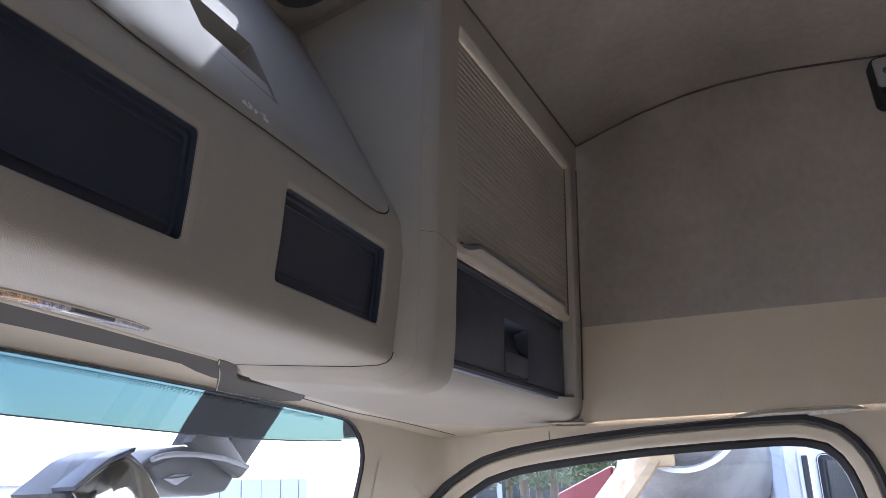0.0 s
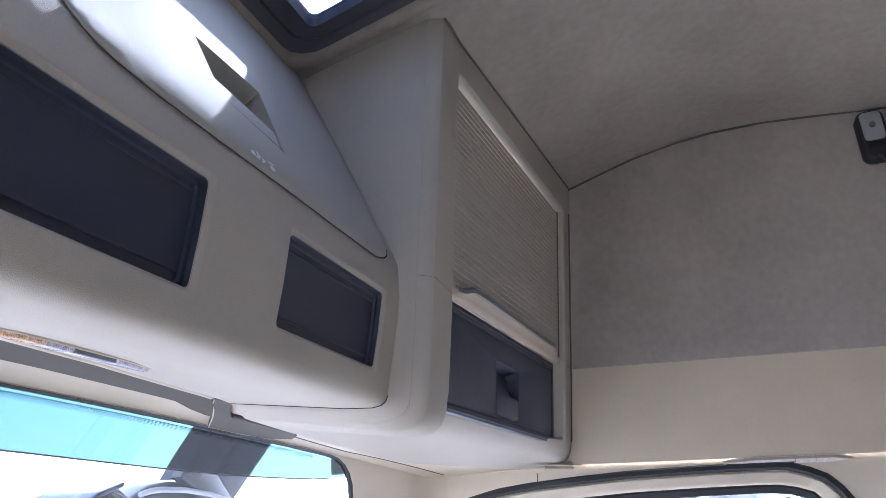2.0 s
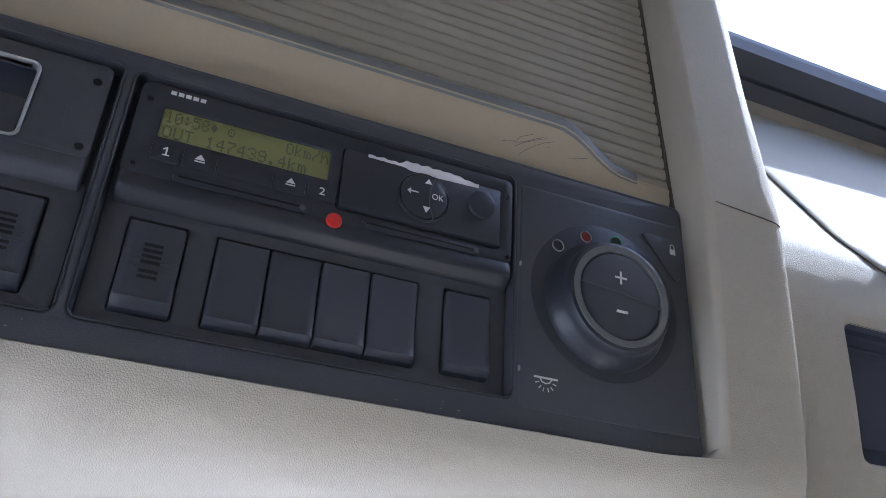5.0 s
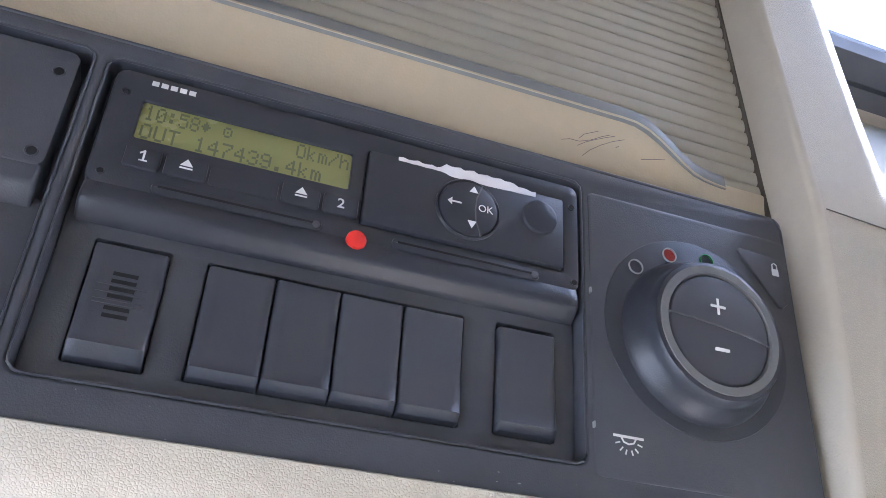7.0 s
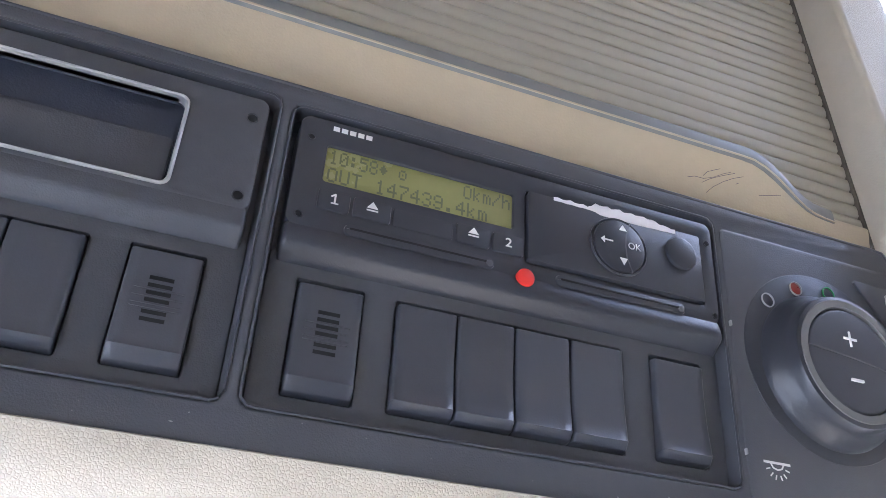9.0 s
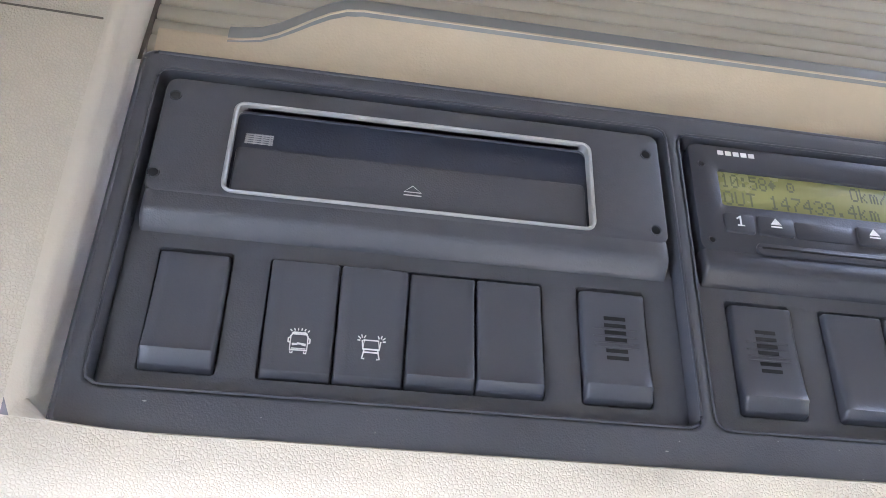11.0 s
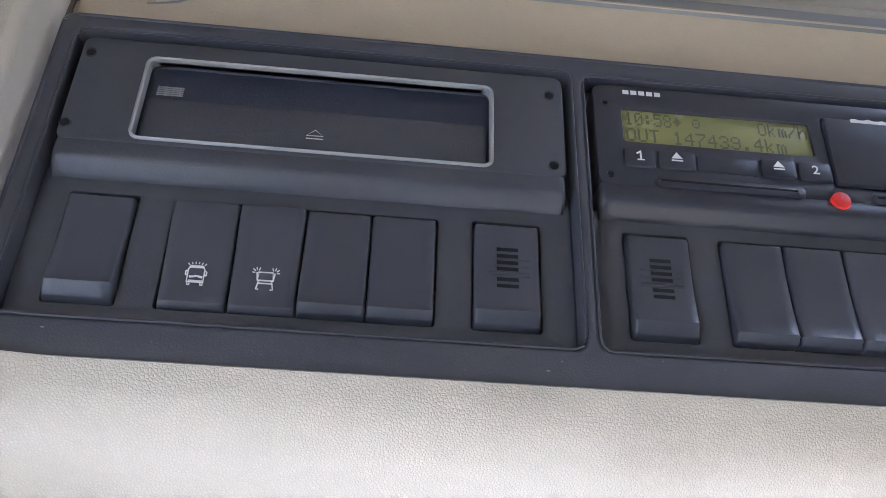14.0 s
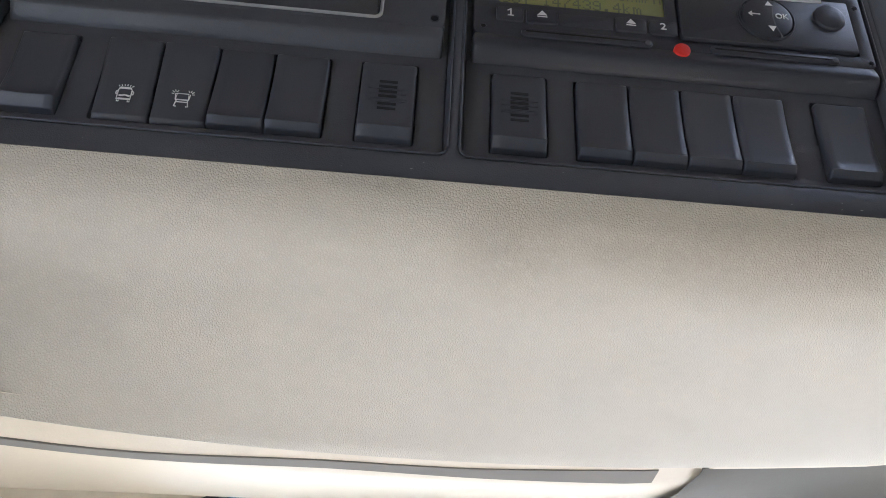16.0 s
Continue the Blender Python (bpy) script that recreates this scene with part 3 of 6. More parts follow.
# windscreen wall
WX0, WX1, WZ0, WZ1 = -0.235, 1.445, -0.62, 0.300


def screen_point(x, z, out=0.0):
    s = (x - CX) / 0.85
    return Vector((x, GLASS_TOP[0] - 0.13 * s * s + 0.25 * (GLASS_TOP[1] - z) + out, z - 0.050 * s * s * smooth01((z + 0.6) / 0.9)))


tagged(ring_wall("wall_front", rrect(WX0, WX1, WZ0, WZ1, 0.080, 14), (X0, X1, ZF, 0.352), screen_point, M_TRIM, thick=Vector((0, 0.008, 0)), n=240),
                     "beige moulded trim round the windscreen", "wall", kind="structure")
window_1 = tagged(empty("window_1"), "large raked windscreen with a blue tint band", "window", kind="structure")


def tint_low(x):
    """Lower edge of the tint band, which narrows towards the glass's sides."""
    s = (x - CX) / 0.85
    return 0.2340 + 0.043 * s ** 4


def pane_between(name, z0, z1, x0, x1, material, parent, out, nx=14, nz=6):
    verts, faces = [], []
    for i in range(nx + 1):
        for k in range(nz + 1):
            x = x0 + (x1 - x0) * i / nx
            za, zb = (z0(x) if callable(z0) else z0), (z1(x) if callable(z1) else z1)
            z = za + (zb - za) * k / nz
            verts.append(screen_point(x, z, out))
    for i in range(nx):
        for k in range(nz):
            a = i * (nz + 1) + k
            faces.append((a, a + nz + 1, a + nz + 2, a + 1))
    ob = link(name, verts, faces, material, parent, smooth=True)
    ob.visible_shadow = False
    return ob


pane_between("pane", WZ0 - 0.02, WZ1 + 0.01, WX0 - 0.02, WX1 + 0.02, M_GLASS, window_1, 0.0065)
pane_between("tint_band", tint_low, WZ1 + 0.008, WX0 - 0.004, WX1 + 0.004, M_TINT, window_1, 0.0050, nx=40)
pane_between("tint_edge", lambda x: tint_low(x) - 0.0022, tint_low, WX0 - 0.004, WX1 - 0.06, M_GREYP, window_1, 0.0045, nx=40, nz=1)
# thin dark rubber lip round the glass
_h = wrap(rrect(WX0, WX1, WZ0, WZ1, 0.080, 14), 240)
_h2 = wrap(inset(rrect(WX0, WX1, WZ0, WZ1, 0.080, 14), 0.0030), 240)
wall_strip("glass_edge", [[screen_point(p.x, p.y, -0.001) for p in _h], [screen_point(p.x, p.y, 0.000) for p in _h2], [screen_point(p.x, p.y, 0.0062) for p in _h2]], M_FRIT, window_1)
# dotted print along the glass's upper edge
_db = bmesh.new()
for row in range(4):
    for i in range(600):
        x = -0.12 + 1.45 * (i + 0.5 * (row % 2)) / 600
        rad = 0.0011 * (1 - row / 6.0)
        c = screen_point(x, WZ1 - 0.0072 - 0.0019 * row, 0.0036)
        vs = [_db.verts.new((c.x + rad * math.cos(a * math.pi / 3), c.y, c.z + rad * math.sin(a * math.pi / 3))) for a in range(6)]
        _db.faces.new(vs)
tagged(part("edge_dots", _db, M_FRIT, window_1), "black dotted print on the glass", kind="stuff")

# soffit between the console's lip and the glass
def header_point(x, f, down=0.0):
    yl, zl = lip_point(x)
    a = Vector((x, yl + 0.006, zl + 0.0075 - 0.004 * smooth01((x - 1.0) / 0.1)))
    b = screen_point(x, WZ1 + 0.001, -0.004)
    p = a.lerp(b, f)
    return p + Vector((0, 0, 0.003 * math.sin(math.pi * f) - down - 0.012 * smooth01((0.25 - x) / 0.2) * smooth01(f / 0.3)))


_hx = span(X0, X1, 240) + [X1]
_hf = [-0.08, 0.0, 0.05, 0.1, 0.15, 0.2, 0.25, 0.3, 0.4, 0.5, 0.6, 0.7, 0.78, 0.85, 0.93, 0.98, 1.0, 1.02]
tagged(soft(link("trim_header", [header_point(x, f, -0.003 if f < 0 else (0.0 if f < 1.01 else -0.004)) for x in _hx for f in _hf], grid_faces(len(_hx), len(_hf)), M_TRIM), 40),
       "pale beige header trim between console and windscreen", "trim", kind="structure")

# fine seam from the blind's bracket out to the post
_hd = bpy.data.objects["trim_header"]
_sp = []
for i in range(40):
    f = i / 39
    x, y = 1.135 + 0.475 * f, 0.690 - 0.075 * f * f
    hit, p, _, _ = _hd.ray_cast(Vector((x, y, 0.0)), Vector((0, 0, 1)))
    if hit:
        _sp.append((x, y, p.z - 0.0002))
if len(_sp) > 3:
    part("seam", sweep_bm(_sp, 0.0011, 6), M_SEAM_AND_SHADE, _hd)

# grey-brown strip painted as the shadow gap behind the lip on the driver's side
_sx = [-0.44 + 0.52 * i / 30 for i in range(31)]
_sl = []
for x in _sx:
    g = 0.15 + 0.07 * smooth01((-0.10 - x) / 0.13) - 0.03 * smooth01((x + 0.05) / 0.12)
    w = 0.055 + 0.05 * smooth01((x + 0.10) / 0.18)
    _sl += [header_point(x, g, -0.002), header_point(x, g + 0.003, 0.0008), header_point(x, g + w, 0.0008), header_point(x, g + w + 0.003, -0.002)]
tagged(link("slot", _sl, grid_faces(31, 4), M_SLOT_SHADE), "grey-brown strip painted as a shadowed slot on the header trim", "trim", kind="structure")

# side walls
SEAM_Z = 0.420


def flat_grid(name, ys, zs, place, material, parent=None):
    verts = [place(y, z) for y in ys for z in zs]
    return soft(link(name, verts, grid_faces(len(ys), len(zs)), material, parent), 40)


DOOR = [(0.70, -0.40), (-0.075, -0.40), (-0.078, 0.05), (-0.064, 0.118), (-0.052, 0.150), (-0.030, 0.172), (0.005, 0.1825), (0.05, 0.1835), (0.161, 0.181), (0.27, 0.177), (0.365, 0.170), (0.45, 0.162), (0.508, 0.154), (0.56, 0.140), (0.62, 0.105), (0.70, 0.03)]


def door_outline(grow):
    o = [(-y, z) for y, z in DOOR][::-1]
    area = sum(o[i - 1][0] * o[i][1] - o[i][0] * o[i - 1][1] for i in range(len(o)))
    if area < 0:
        o = o[::-1]
    return [(-a, z) for a, z in inset(o, -grow)]


def side_wall(x, name, sign):
    ys = span(YB, -0.3, 6) + span(-0.3, 0.45, 14) + [0.45, 0.60, 0.86]
    up = flat_grid(name + "_upper", ys, [SEAM_Z - 0.0005, SEAM_Z + 0.0002, SEAM_Z + 0.002, SEAM_Z + 0.008, SEAM_Z + 0.025] + [SEAM_Z + (0.90 - SEAM_Z) * i / 10 for i in range(1, 11)],
                   lambda y, z: Vector((x + sign * (0.010 * (1 - ((z - 0.66) / 0.24) ** 2) - 0.0058 * (1 - smooth01((z - SEAM_Z) / 0.045)) * (0.55 if z < SEAM_Z else 1.0)), y, min(z, head_z(x, y) + 0.012))), M_FABRIC)
    tagged(up, "grey-beige fabric upper side wall", "wall", kind="structure")
    low = flat_grid(name + "_middle", ys, [0.243, 0.246, 0.26, 0.30, 0.36, 0.412, 0.418, SEAM_Z], lambda y, z: Vector((x - sign * 0.004 + sign * 0.003 * smooth01((0.255 - z) / 0.012), y, z)), M_WALL)
    tagged(low, "smooth beige side wall panel under the fabric", "wall", kind="structure")
    ring_wall(name + "_door_surround", door_outline(0.052), (YB, 0.80, ZF, 0.262), lambda y, z: Vector((x + sign * 0.002 * smooth01((z - 0.236) / 0.008), y, z)), M_TRIM, thick=Vector((sign * 0.01, 0, 0)))
    tagged(bpy.data.objects[name + "_door_surround"], "beige trim round the cab door", "wall", kind="structure")


side_wall(X1, "wall_right", 1)
side_wall(X0, "wall_left", -1)


def cab_door(name, x, sign, label):
    door = tagged(empty(name), label, "door", kind="structure")
    oa, ob_, oc, od, oe = (wrap(door_outline(g), 96) for g in (0.052, 0.038, 0.034, 0.014, 0.0))
    P = lambda o, d: [Vector((x + sign * d, p.x, p.y)) for p in o]
    wall_strip("outer_seal", [P(oa, 0.000), P(wrap(door_outline(0.049), 96), -0.006), P(wrap(door_outline(0.042), 96), -0.007), P(ob_, 0.004), P(ob_, 0.015)], M_RUBBER, door)
    wall_strip("door_frame", [P(ob_, 0.012), P(oc, 0.008), P(wrap(door_outline(0.022), 96), 0.012), P(od, 0.020)], M_TRIM, door)
    wall_strip("glass_seal", [P(wrap(door_outline(0.0145), 96), 0.016), P(wrap(door_outline(0.010), 96), 0.012), P(oe, 0.016), P(oe, 0.03)], M_RUBBER, door)
    pane = link("pane", P(wrap(door_outline(0.005), 96), 0.026), [tuple(range(96))[::sign]], M_GLASS, door)
    pane.visible_shadow = False
    return door


def post_point(z, f):
    """The rounded cover between windscreen and door."""
    a = screen_point(1.478, z, -0.0015)
    b = Vector((X1 - 0.001, 0.615 + 1.3 * max(0.0, 0.165 - z), z))
    c = Vector((X1 - 0.003, a.y - 0.046, z))
    return a * (1 - f) ** 2 + c * 2 * f * (1 - f) + b * f * f


tagged(soft(link("trim_post", [post_point(0.02 + 0.222 * i / 14, k / 16) for i in range(15) for k in range(17)], grid_faces(15, 17), M_TRIM), 60), "smooth beige cover of the windscreen post", "trim", kind="structure")
part("seam", box_bm(X1 - 0.0015, X1 + 0.001, 0.4355, 0.4370, 0.201, 0.231), M_SEAM_AND_SHADE, bpy.data.objects["wall_right_door_surround"])
cab_door("door_1", X1, 1, "cab door with beige frame and dark rubber seals")
cab_door("door_2", X0, -1, "driver's cab door with beige frame and dark rubber seals")

# dark bars as painted shade in the creases between headliner, wall and console
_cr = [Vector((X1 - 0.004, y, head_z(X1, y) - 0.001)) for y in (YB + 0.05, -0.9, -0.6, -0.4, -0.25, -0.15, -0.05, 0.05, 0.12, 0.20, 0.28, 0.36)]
part("crease_shade", sweep_bm(_cr, 0.0022, 6), M_SEAM_AND_SHADE, bpy.data.objects["wall_right_upper"])
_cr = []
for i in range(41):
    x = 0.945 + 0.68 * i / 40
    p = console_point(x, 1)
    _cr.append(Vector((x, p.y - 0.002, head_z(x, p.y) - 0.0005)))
part("crease_shade", sweep_bm(_cr, 0.0016, 6), M_SEAM_AND_SHADE, console)
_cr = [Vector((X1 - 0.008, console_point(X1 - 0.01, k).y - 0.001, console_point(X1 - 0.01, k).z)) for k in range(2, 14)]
part("crease_shade", sweep_bm(_cr, 0.0018, 6), M_SEAM_AND_SHADE, console)

# closing surfaces behind and below the camera
tagged(part("wall_rear", box_bm(X0 - 0.05, X1 + 0.05, YB - 0.05, YB, ZF, 1.30), M_CURTAIN), "grey-beige curtained rear cab wall", "wall", kind="structure")
tagged(part("floor", box_bm(X0 - 0.05, X1 + 0.05, YB, 1.35, ZF - 0.05, ZF), M_MAT), "dark rubber cab floor mat", "floor", kind="structure")
tagged(part("wall_above_windscreen", box_bm(X0 - 0.05, X1 + 0.05, 0.862, 0.90, 0.330, 1.12), M_GREYP), "cab front above the windscreen", "wall", kind="structure")


# ---- the middle of the console ----
def make_tray(x0, x1, label):
    """A shallow dark storage tray set into the fascia."""
    tray = tagged(empty("storage_tray"), label, "tray", group="console storage trays")
    zt, zb = 0.3905, 0.3015
    f = lambda z: mid_y(z)
    rect = [(x0 - 0.0012, x1 + 0.0012, zb - 0.0012, zt + 0.0012, -0.0001, 0.002), (x0 + 0.0008, x1 - 0.0026, zb + 0.0008, zt - 0.0018, 0.0003, 0.003), (x0 + 0.0016, x1 - 0.0054, zb + 0.0016, zt - 0.0036, 0.0010, 0.004), (x0 + 0.003, x1 - 0.0067, zb + 0.003, zt - 0.0055, 0.0017, 0.004)]
    wall_strip("bezel", [[Vector((p.x, f(p.y) + d, p.y)) for p in wrap(rrect(a, b, c, e, r, 4), 160)] for a, b, c, e, d, r in rect], M_CONSOLE, tray)
    x1, zt = x1 - 0.0035, zt - 0.0025
    lips = [(0.0026, 0.0012), (0.0029, 0.0035), (0.0032, 0.0070), (0.0062, 0.0074), (0.0070, 0.0100), (0.0090, 0.0105)]
    loops = [[Vector((p.x, f(p.y) + d, p.y)) for p in wrap(rrect(x0 + i, x1 - i, zb + i, zt - i, 0.004, 4), 160)] for i, d in lips]
    wall_strip("tray_body", loops, M_NAVY, tray, 35, closed_inner=True)
    for zz, yy in ((zb + 0.0150, 0.0090), (zt - 0.0125, 0.0088)):
        slab("ledge", x0 + 0.010, x1 - 0.010, zz - 0.0011, zz + 0.0011, f(zz) + 0.012, f(zz) + yy, M_NAVY, tray, r=0.0005, b=0.0003)
    return tray


make_tray(*TRAYS[0], "wide dark plastic storage tray, empty, in the beige console")
make_tray(*TRAYS[1], "narrow dark plastic storage tray, empty, in the beige console")

LID_EDGE = [(0.376, 0.705), (0.377, 0.66), (0.378, 0.60), (0.379, 0.50), (0.3795, 0.462), (0.383, 0.446), (0.392, 0.434), (0.408, 0.427), (0.43, 0.4235), (0.47, 0.4215), (0.55, 0.4215), (0.65, 0.4225), (0.75, 0.4225), (0.83, 0.4225), (0.855, 0.4235), (0.872, 0.4275),
            (0.884, 0.4345), (0.893, 0.446), (0.902, 0.466), (0.910, 0.50), (0.916, 0.54), (0.917, 0.60), (0.914, 0.66), (0.910, 0.705)]
GRIP = [(0.571, 0.534), (0.570, 0.489), (0.5706, 0.470), (0.664, 0.462), (0.6765, 0.5365)]


def lid_point(x, z, out):
    """A point on the lid's bulging face."""
    rise = 0.004 * (1 - ((x - 0.65) / 0.275) ** 2) * smooth01((z - 0.42) / 0.06)
    y = mid_y(z)
    t = (mid_y(z + 0.01) - mid_y(z - 0.01)) / 0.02
    n = Vector((0, -1, t)).normalized()
    return Vector((x, y, z)) + n * (out + rise)


def in_poly(p, poly):
    c = False
    for i in range(len(poly)):
        (x1, y1), (x2, y2) = poly[i - 1], poly[i]
        if (y1 > p[1]) != (y2 > p[1]) and p[0] < (x2 - x1) * (p[1] - y1) / (y2 - y1) + x1:
            c = not c
    return c


def make_lid():
    from mathutils.geometry import delaunay_2d_cdt
    lid = tagged(empty("hatch_lid"), "grey-beige sloping locker lid with a scooped grip", "lid")
    edge = [tuple(p) for p in wrap([Vector(p) for p in LID_EDGE], 150)]
    grip = [tuple(Vector(GRIP[i]).lerp(Vector(GRIP[(i + 1) % 5]), k / 10)) for i in range(5) for k in range(10)]
    pts = [Vector(p) for p in edge + grip]
    e = [(i, (i + 1) % 150) for i in range(150)] + [(150 + i, 150 + (i + 1) % 50) for i in range(50)]
    for i in range(40):
        for k in range(44):
            p = (0.378 + 0.545 * (i + 0.5) / 40, 0.4235 + 0.280 * (k + 0.5) / 44)
            if in_poly(p, edge) and not in_poly(p, grip) and min((Vector(p) - q).length for q in pts[:200]) > 0.005:
                pts.append(Vector(p))
    vs, _, fs, *_ = delaunay_2d_cdt(pts, e, [], 0, 1e-6)
    keep = []
    for f in fs:
        c = sum((vs[i] for i in f), Vector((0, 0))) / len(f)
        if in_poly(c, edge) and not in_poly(c, grip):
            keep.append(tuple(f))
    verts = [lid_point(v.x, v.y, 0.0015) for v in vs]
    bm = bmesh.new()
    bv = [bm.verts.new(v) for v in verts]
    for f in keep:
        bm.faces.new([bv[i] for i in f])
    # rolled rim
    rim = [[lid_point(x, z, 0.0015) for x, z in edge], [lid_point(x, z, 0.0008) for x, z in inset(edge, -0.0012)], [lid_point(x, z, -0.004) for x, z in inset(edge, -0.0013)]]
    rows = [[bm.verts.new(v) for v in loop] for loop in rim]
    for a, c in zip(rows, rows[1:]):
        for i in range(150):
            bm.faces.new((a[i], a[(i + 1) % 150], c[(i + 1) % 150], c[i]))
    bmesh.ops.remove_doubles(bm, verts=bm.verts, dist=1e-5)
    soft(part("lid_panel", bm, M_LID, lid), 50)
    # dark shadow gap round the lid
    gap = [[lid_point(x, z, -0.0010) for x, z in inset(edge, 0.001)], [lid_point(x, z, 0.0009) for x, z in inset(edge, -0.0028)]]
    wall_strip("gap", gap, M_GAP, lid)
    # scooped grip: a short ramp up from the seam, then a deep finger hollow
    def inward(x, z, d):
        return lid_point(x, z, 0.0015) + Vector((0, 0.83, -0.55)) * d
    A, D, F, E, B = GRIP
    C = (0.6675, 0.487)
    gb = bmesh.new()

    def strip(*lines):
        rows = [[gb.verts.new(v) for v in line] for line in lines]
        for a, c in zip(rows, rows[1:]):
            for k in range(len(a) - 1):
                gb.faces.new((a[k], a[k + 1], c[k + 1], c[k]))

    def line(p, q, d0, d1):
        return [inward(p[0] + (q[0] - p[0]) * k / 10, p[1] + (q[1] - p[1]) * k / 10, d0 + (d1 - d0) * k / 10) for k in range(11)]
    strip(line(F, E, 0.0001, 0.0001), line(F, E, 0.0001, 0.0008), line(D, C, 0.0, 0.0020), line((D[0], D[1] + 0.001), (C[0], C[1] + 0.001), 0.0008, 0.0030), line(D, C, 0.036, 0.036))
    strip(line(C, E, 0.0020, 0.0008), line(B, E, 0, 0))
    strip(line(C, B, 0.0020, 0), line(C, B, 0.036, 0.036))
    strip(line(D, A, 0, 0), line(D, A, 0.036, 0.036))
    strip(line(A, B, 0, 0), line((A[0], A[1] + 0.0006), (B[0], B[1] + 0.0006), 0.002, 0.002), line(A, B, 0.036, 0.036), line(D, C, 0.036, 0.036))
    soft(part("grip_scoop", gb, M_LID, lid), 30)
    sb = bmesh.new()
    rows = [[sb.verts.new(lid_point(F[0] + (E[0] - F[0]) * k / 12, F[1] + (E[1] - F[1]) * k / 12 + dz * (0.3 + 0.7 * k / 12), 0.0019)) for k in range(1, 13)] for dz in (-0.0002, 0.0009)]
    for k in range(11):
        sb.faces.new((rows[0][k], rows[0][k + 1], rows[1][k + 1], rows[1][k]))
    part("grip_seam", sb, M_GAP, lid, "dark fine seam under the grip")
    soft(part("grip_rim", sweep_bm([lid_point(B[0] + (E[0] - B[0]) * k / 12, B[1] + (E[1] - B[1]) * k / 12, 0.0011) for k in range(13)], 0.0011, 8), M_LID, lid), 60)
    # worn patch of flaked paint beside the grip
    rnd = random.Random(4)
    wb = bmesh.new()
    for _ in range(16):
        x, z = 0.592 + rnd.random() * 0.034, 0.4285 + rnd.random() * 0.0045
        w, h = 0.0015 + 0.003 * rnd.random(), 0.0006 + 0.0012 * rnd.random()
        vs2 = [wb.verts.new(lid_point(x + w * math.cos(a) * (0.7 + 0.5 * rnd.random()), z + h * math.sin(a) * (0.7 + 0.5 * rnd.random()), 0.0019)) for a in (0.2, 1.2, 2.1, 3.0, 4.1, 5.2)]
        wb.faces.new(vs2)
    part("flaked_spot", wb, M_WHITE, lid, "pale flaked scratch marks")
    return lid


make_lid()


# ---- side bays: roller shutters ----
def make_shutter(x0, x1, y, lean, label, zb=0.4235, zt=0.729, pitch=0.0088, groove=0.0024, low=0.0185, rise=0.0170):
    sh = tagged(empty("roller_shutter"), label, "shutter", group="console roller shutters")
    cx = (x0 + x1) / 2
    # bottom rail: board with a raised grip shaped like a flat wave
    def crest(x):
        e = min(x - x0, x1 - x)
        return zb + low + rise * smooth01((e - 0.036) / 0.040)
    xs = [x0 + (x1 - x0) * i / 60 for i in range(61)]
    prof = [(0.0, 0.006), (0.10, 0.0015), (0.35, -0.001), (0.60, -0.004), (0.82, -0.008), (0.93, -0.0095), (1.0, -0.0075), (1.0, 0.004)]
    verts = []
    for x in xs:
        h = crest(x) - zb
        e = smooth01((min(x - x0, x1 - x) - 0.02) / 0.05)
        for s, d in prof:
            verts.append(Vector((x, y + lean(x, zb) + (d if d > 0 else d * (0.25 + 0.75 * e)), zb + s * h)))
    soft(link("bottom_rail", verts, grid_faces(len(xs), len(prof)), M_RAIL, sh), 40)
    # grip strip along the crest
    verts = []
    sx = [x0 + 0.026 + (x1 - x0 - 0.048) * i / 70 for i in range(71)]
    for x in sx:
        e = smooth01((min(x - x0, x1 - x) - 0.02) / 0.05)
        z = crest(x)
        for dz, d in ((-0.0038, -0.0085), (-0.0030, -0.0108), (0.0014, -0.0118), (0.0036, -0.0108), (0.0052, -0.0075), (0.0052, 0.002)):
            verts.append(Vector((x, y + lean(x, zb) + (d if d > 0 else d * (0.25 + 0.75 * e)) - 0.0004, z + dz)))
    soft(link("grip_strip", verts, grid_faces(len(sx), 6), M_STRIP, sh), 45)
    for k, rad, material in ((4, 0.0007, M_SHUT), (1, 0.0005, M_RAIL)):
        soft(part("strip_edge", sweep_bm([verts[i * 6 + k] for i in range(len(sx))], rad, 6), material, sh), 60)
    # slats, each a gently rounded lath
    n = int((zt - zb - 0.012) / pitch)
    base = None
    sec = [(0.0, groove), (0.06, groove * 0.42), (0.16, 0.0002), (0.5, -0.0002), (0.84, 0.0001), (0.95, groove * 0.35), (1.0, groove)]
    for i in range(n):
        z = zb + 0.012 + i * pitch
        if base is None:
            vs = []
            for x in (x0 - 0.005, cx, x1 + 0.005):
                for s, d in sec:
                    vs.append(Vector((x, y + 0.003 + lean(x, zb) + d, s * pitch)))
            ob = soft(link("slat", vs, grid_faces(3, len(sec)), M_SHUT, sh), 60)
            base = ob.data
            ob.location = (0, lean(cx, z) - lean(cx, zb), z)
        else:
            ob = new("slat", base)
            ob.parent = sh
            ob.location = (0, lean(cx, z) - lean(cx, zb), z)
    # guide strips over the slat ends, coloured dark as the shadow line there
    for xa, xb in ((x0 - 0.009, x0 - 0.0040), (x1 + 0.0040, x1 + 0.009)):
        gv = [Vector((x, y + lean(x, z) + d, z)) for z in (zb + 0.004, (zb + zt) / 2, zt + 0.004) for x, d in ((xa, 0.006), (xa, 0.0014), (xb, 0.0014), (xb, 0.006))]
        link("guide_shade", gv, grid_faces(3, 4), M_SEAM_AND_SHADE, sh)
    return sh


make_shutter(-0.262, 0.227, 0.437, lambda x, z: 0.0, "beige ribbed roller shutter, closed, above the black instrument panel")
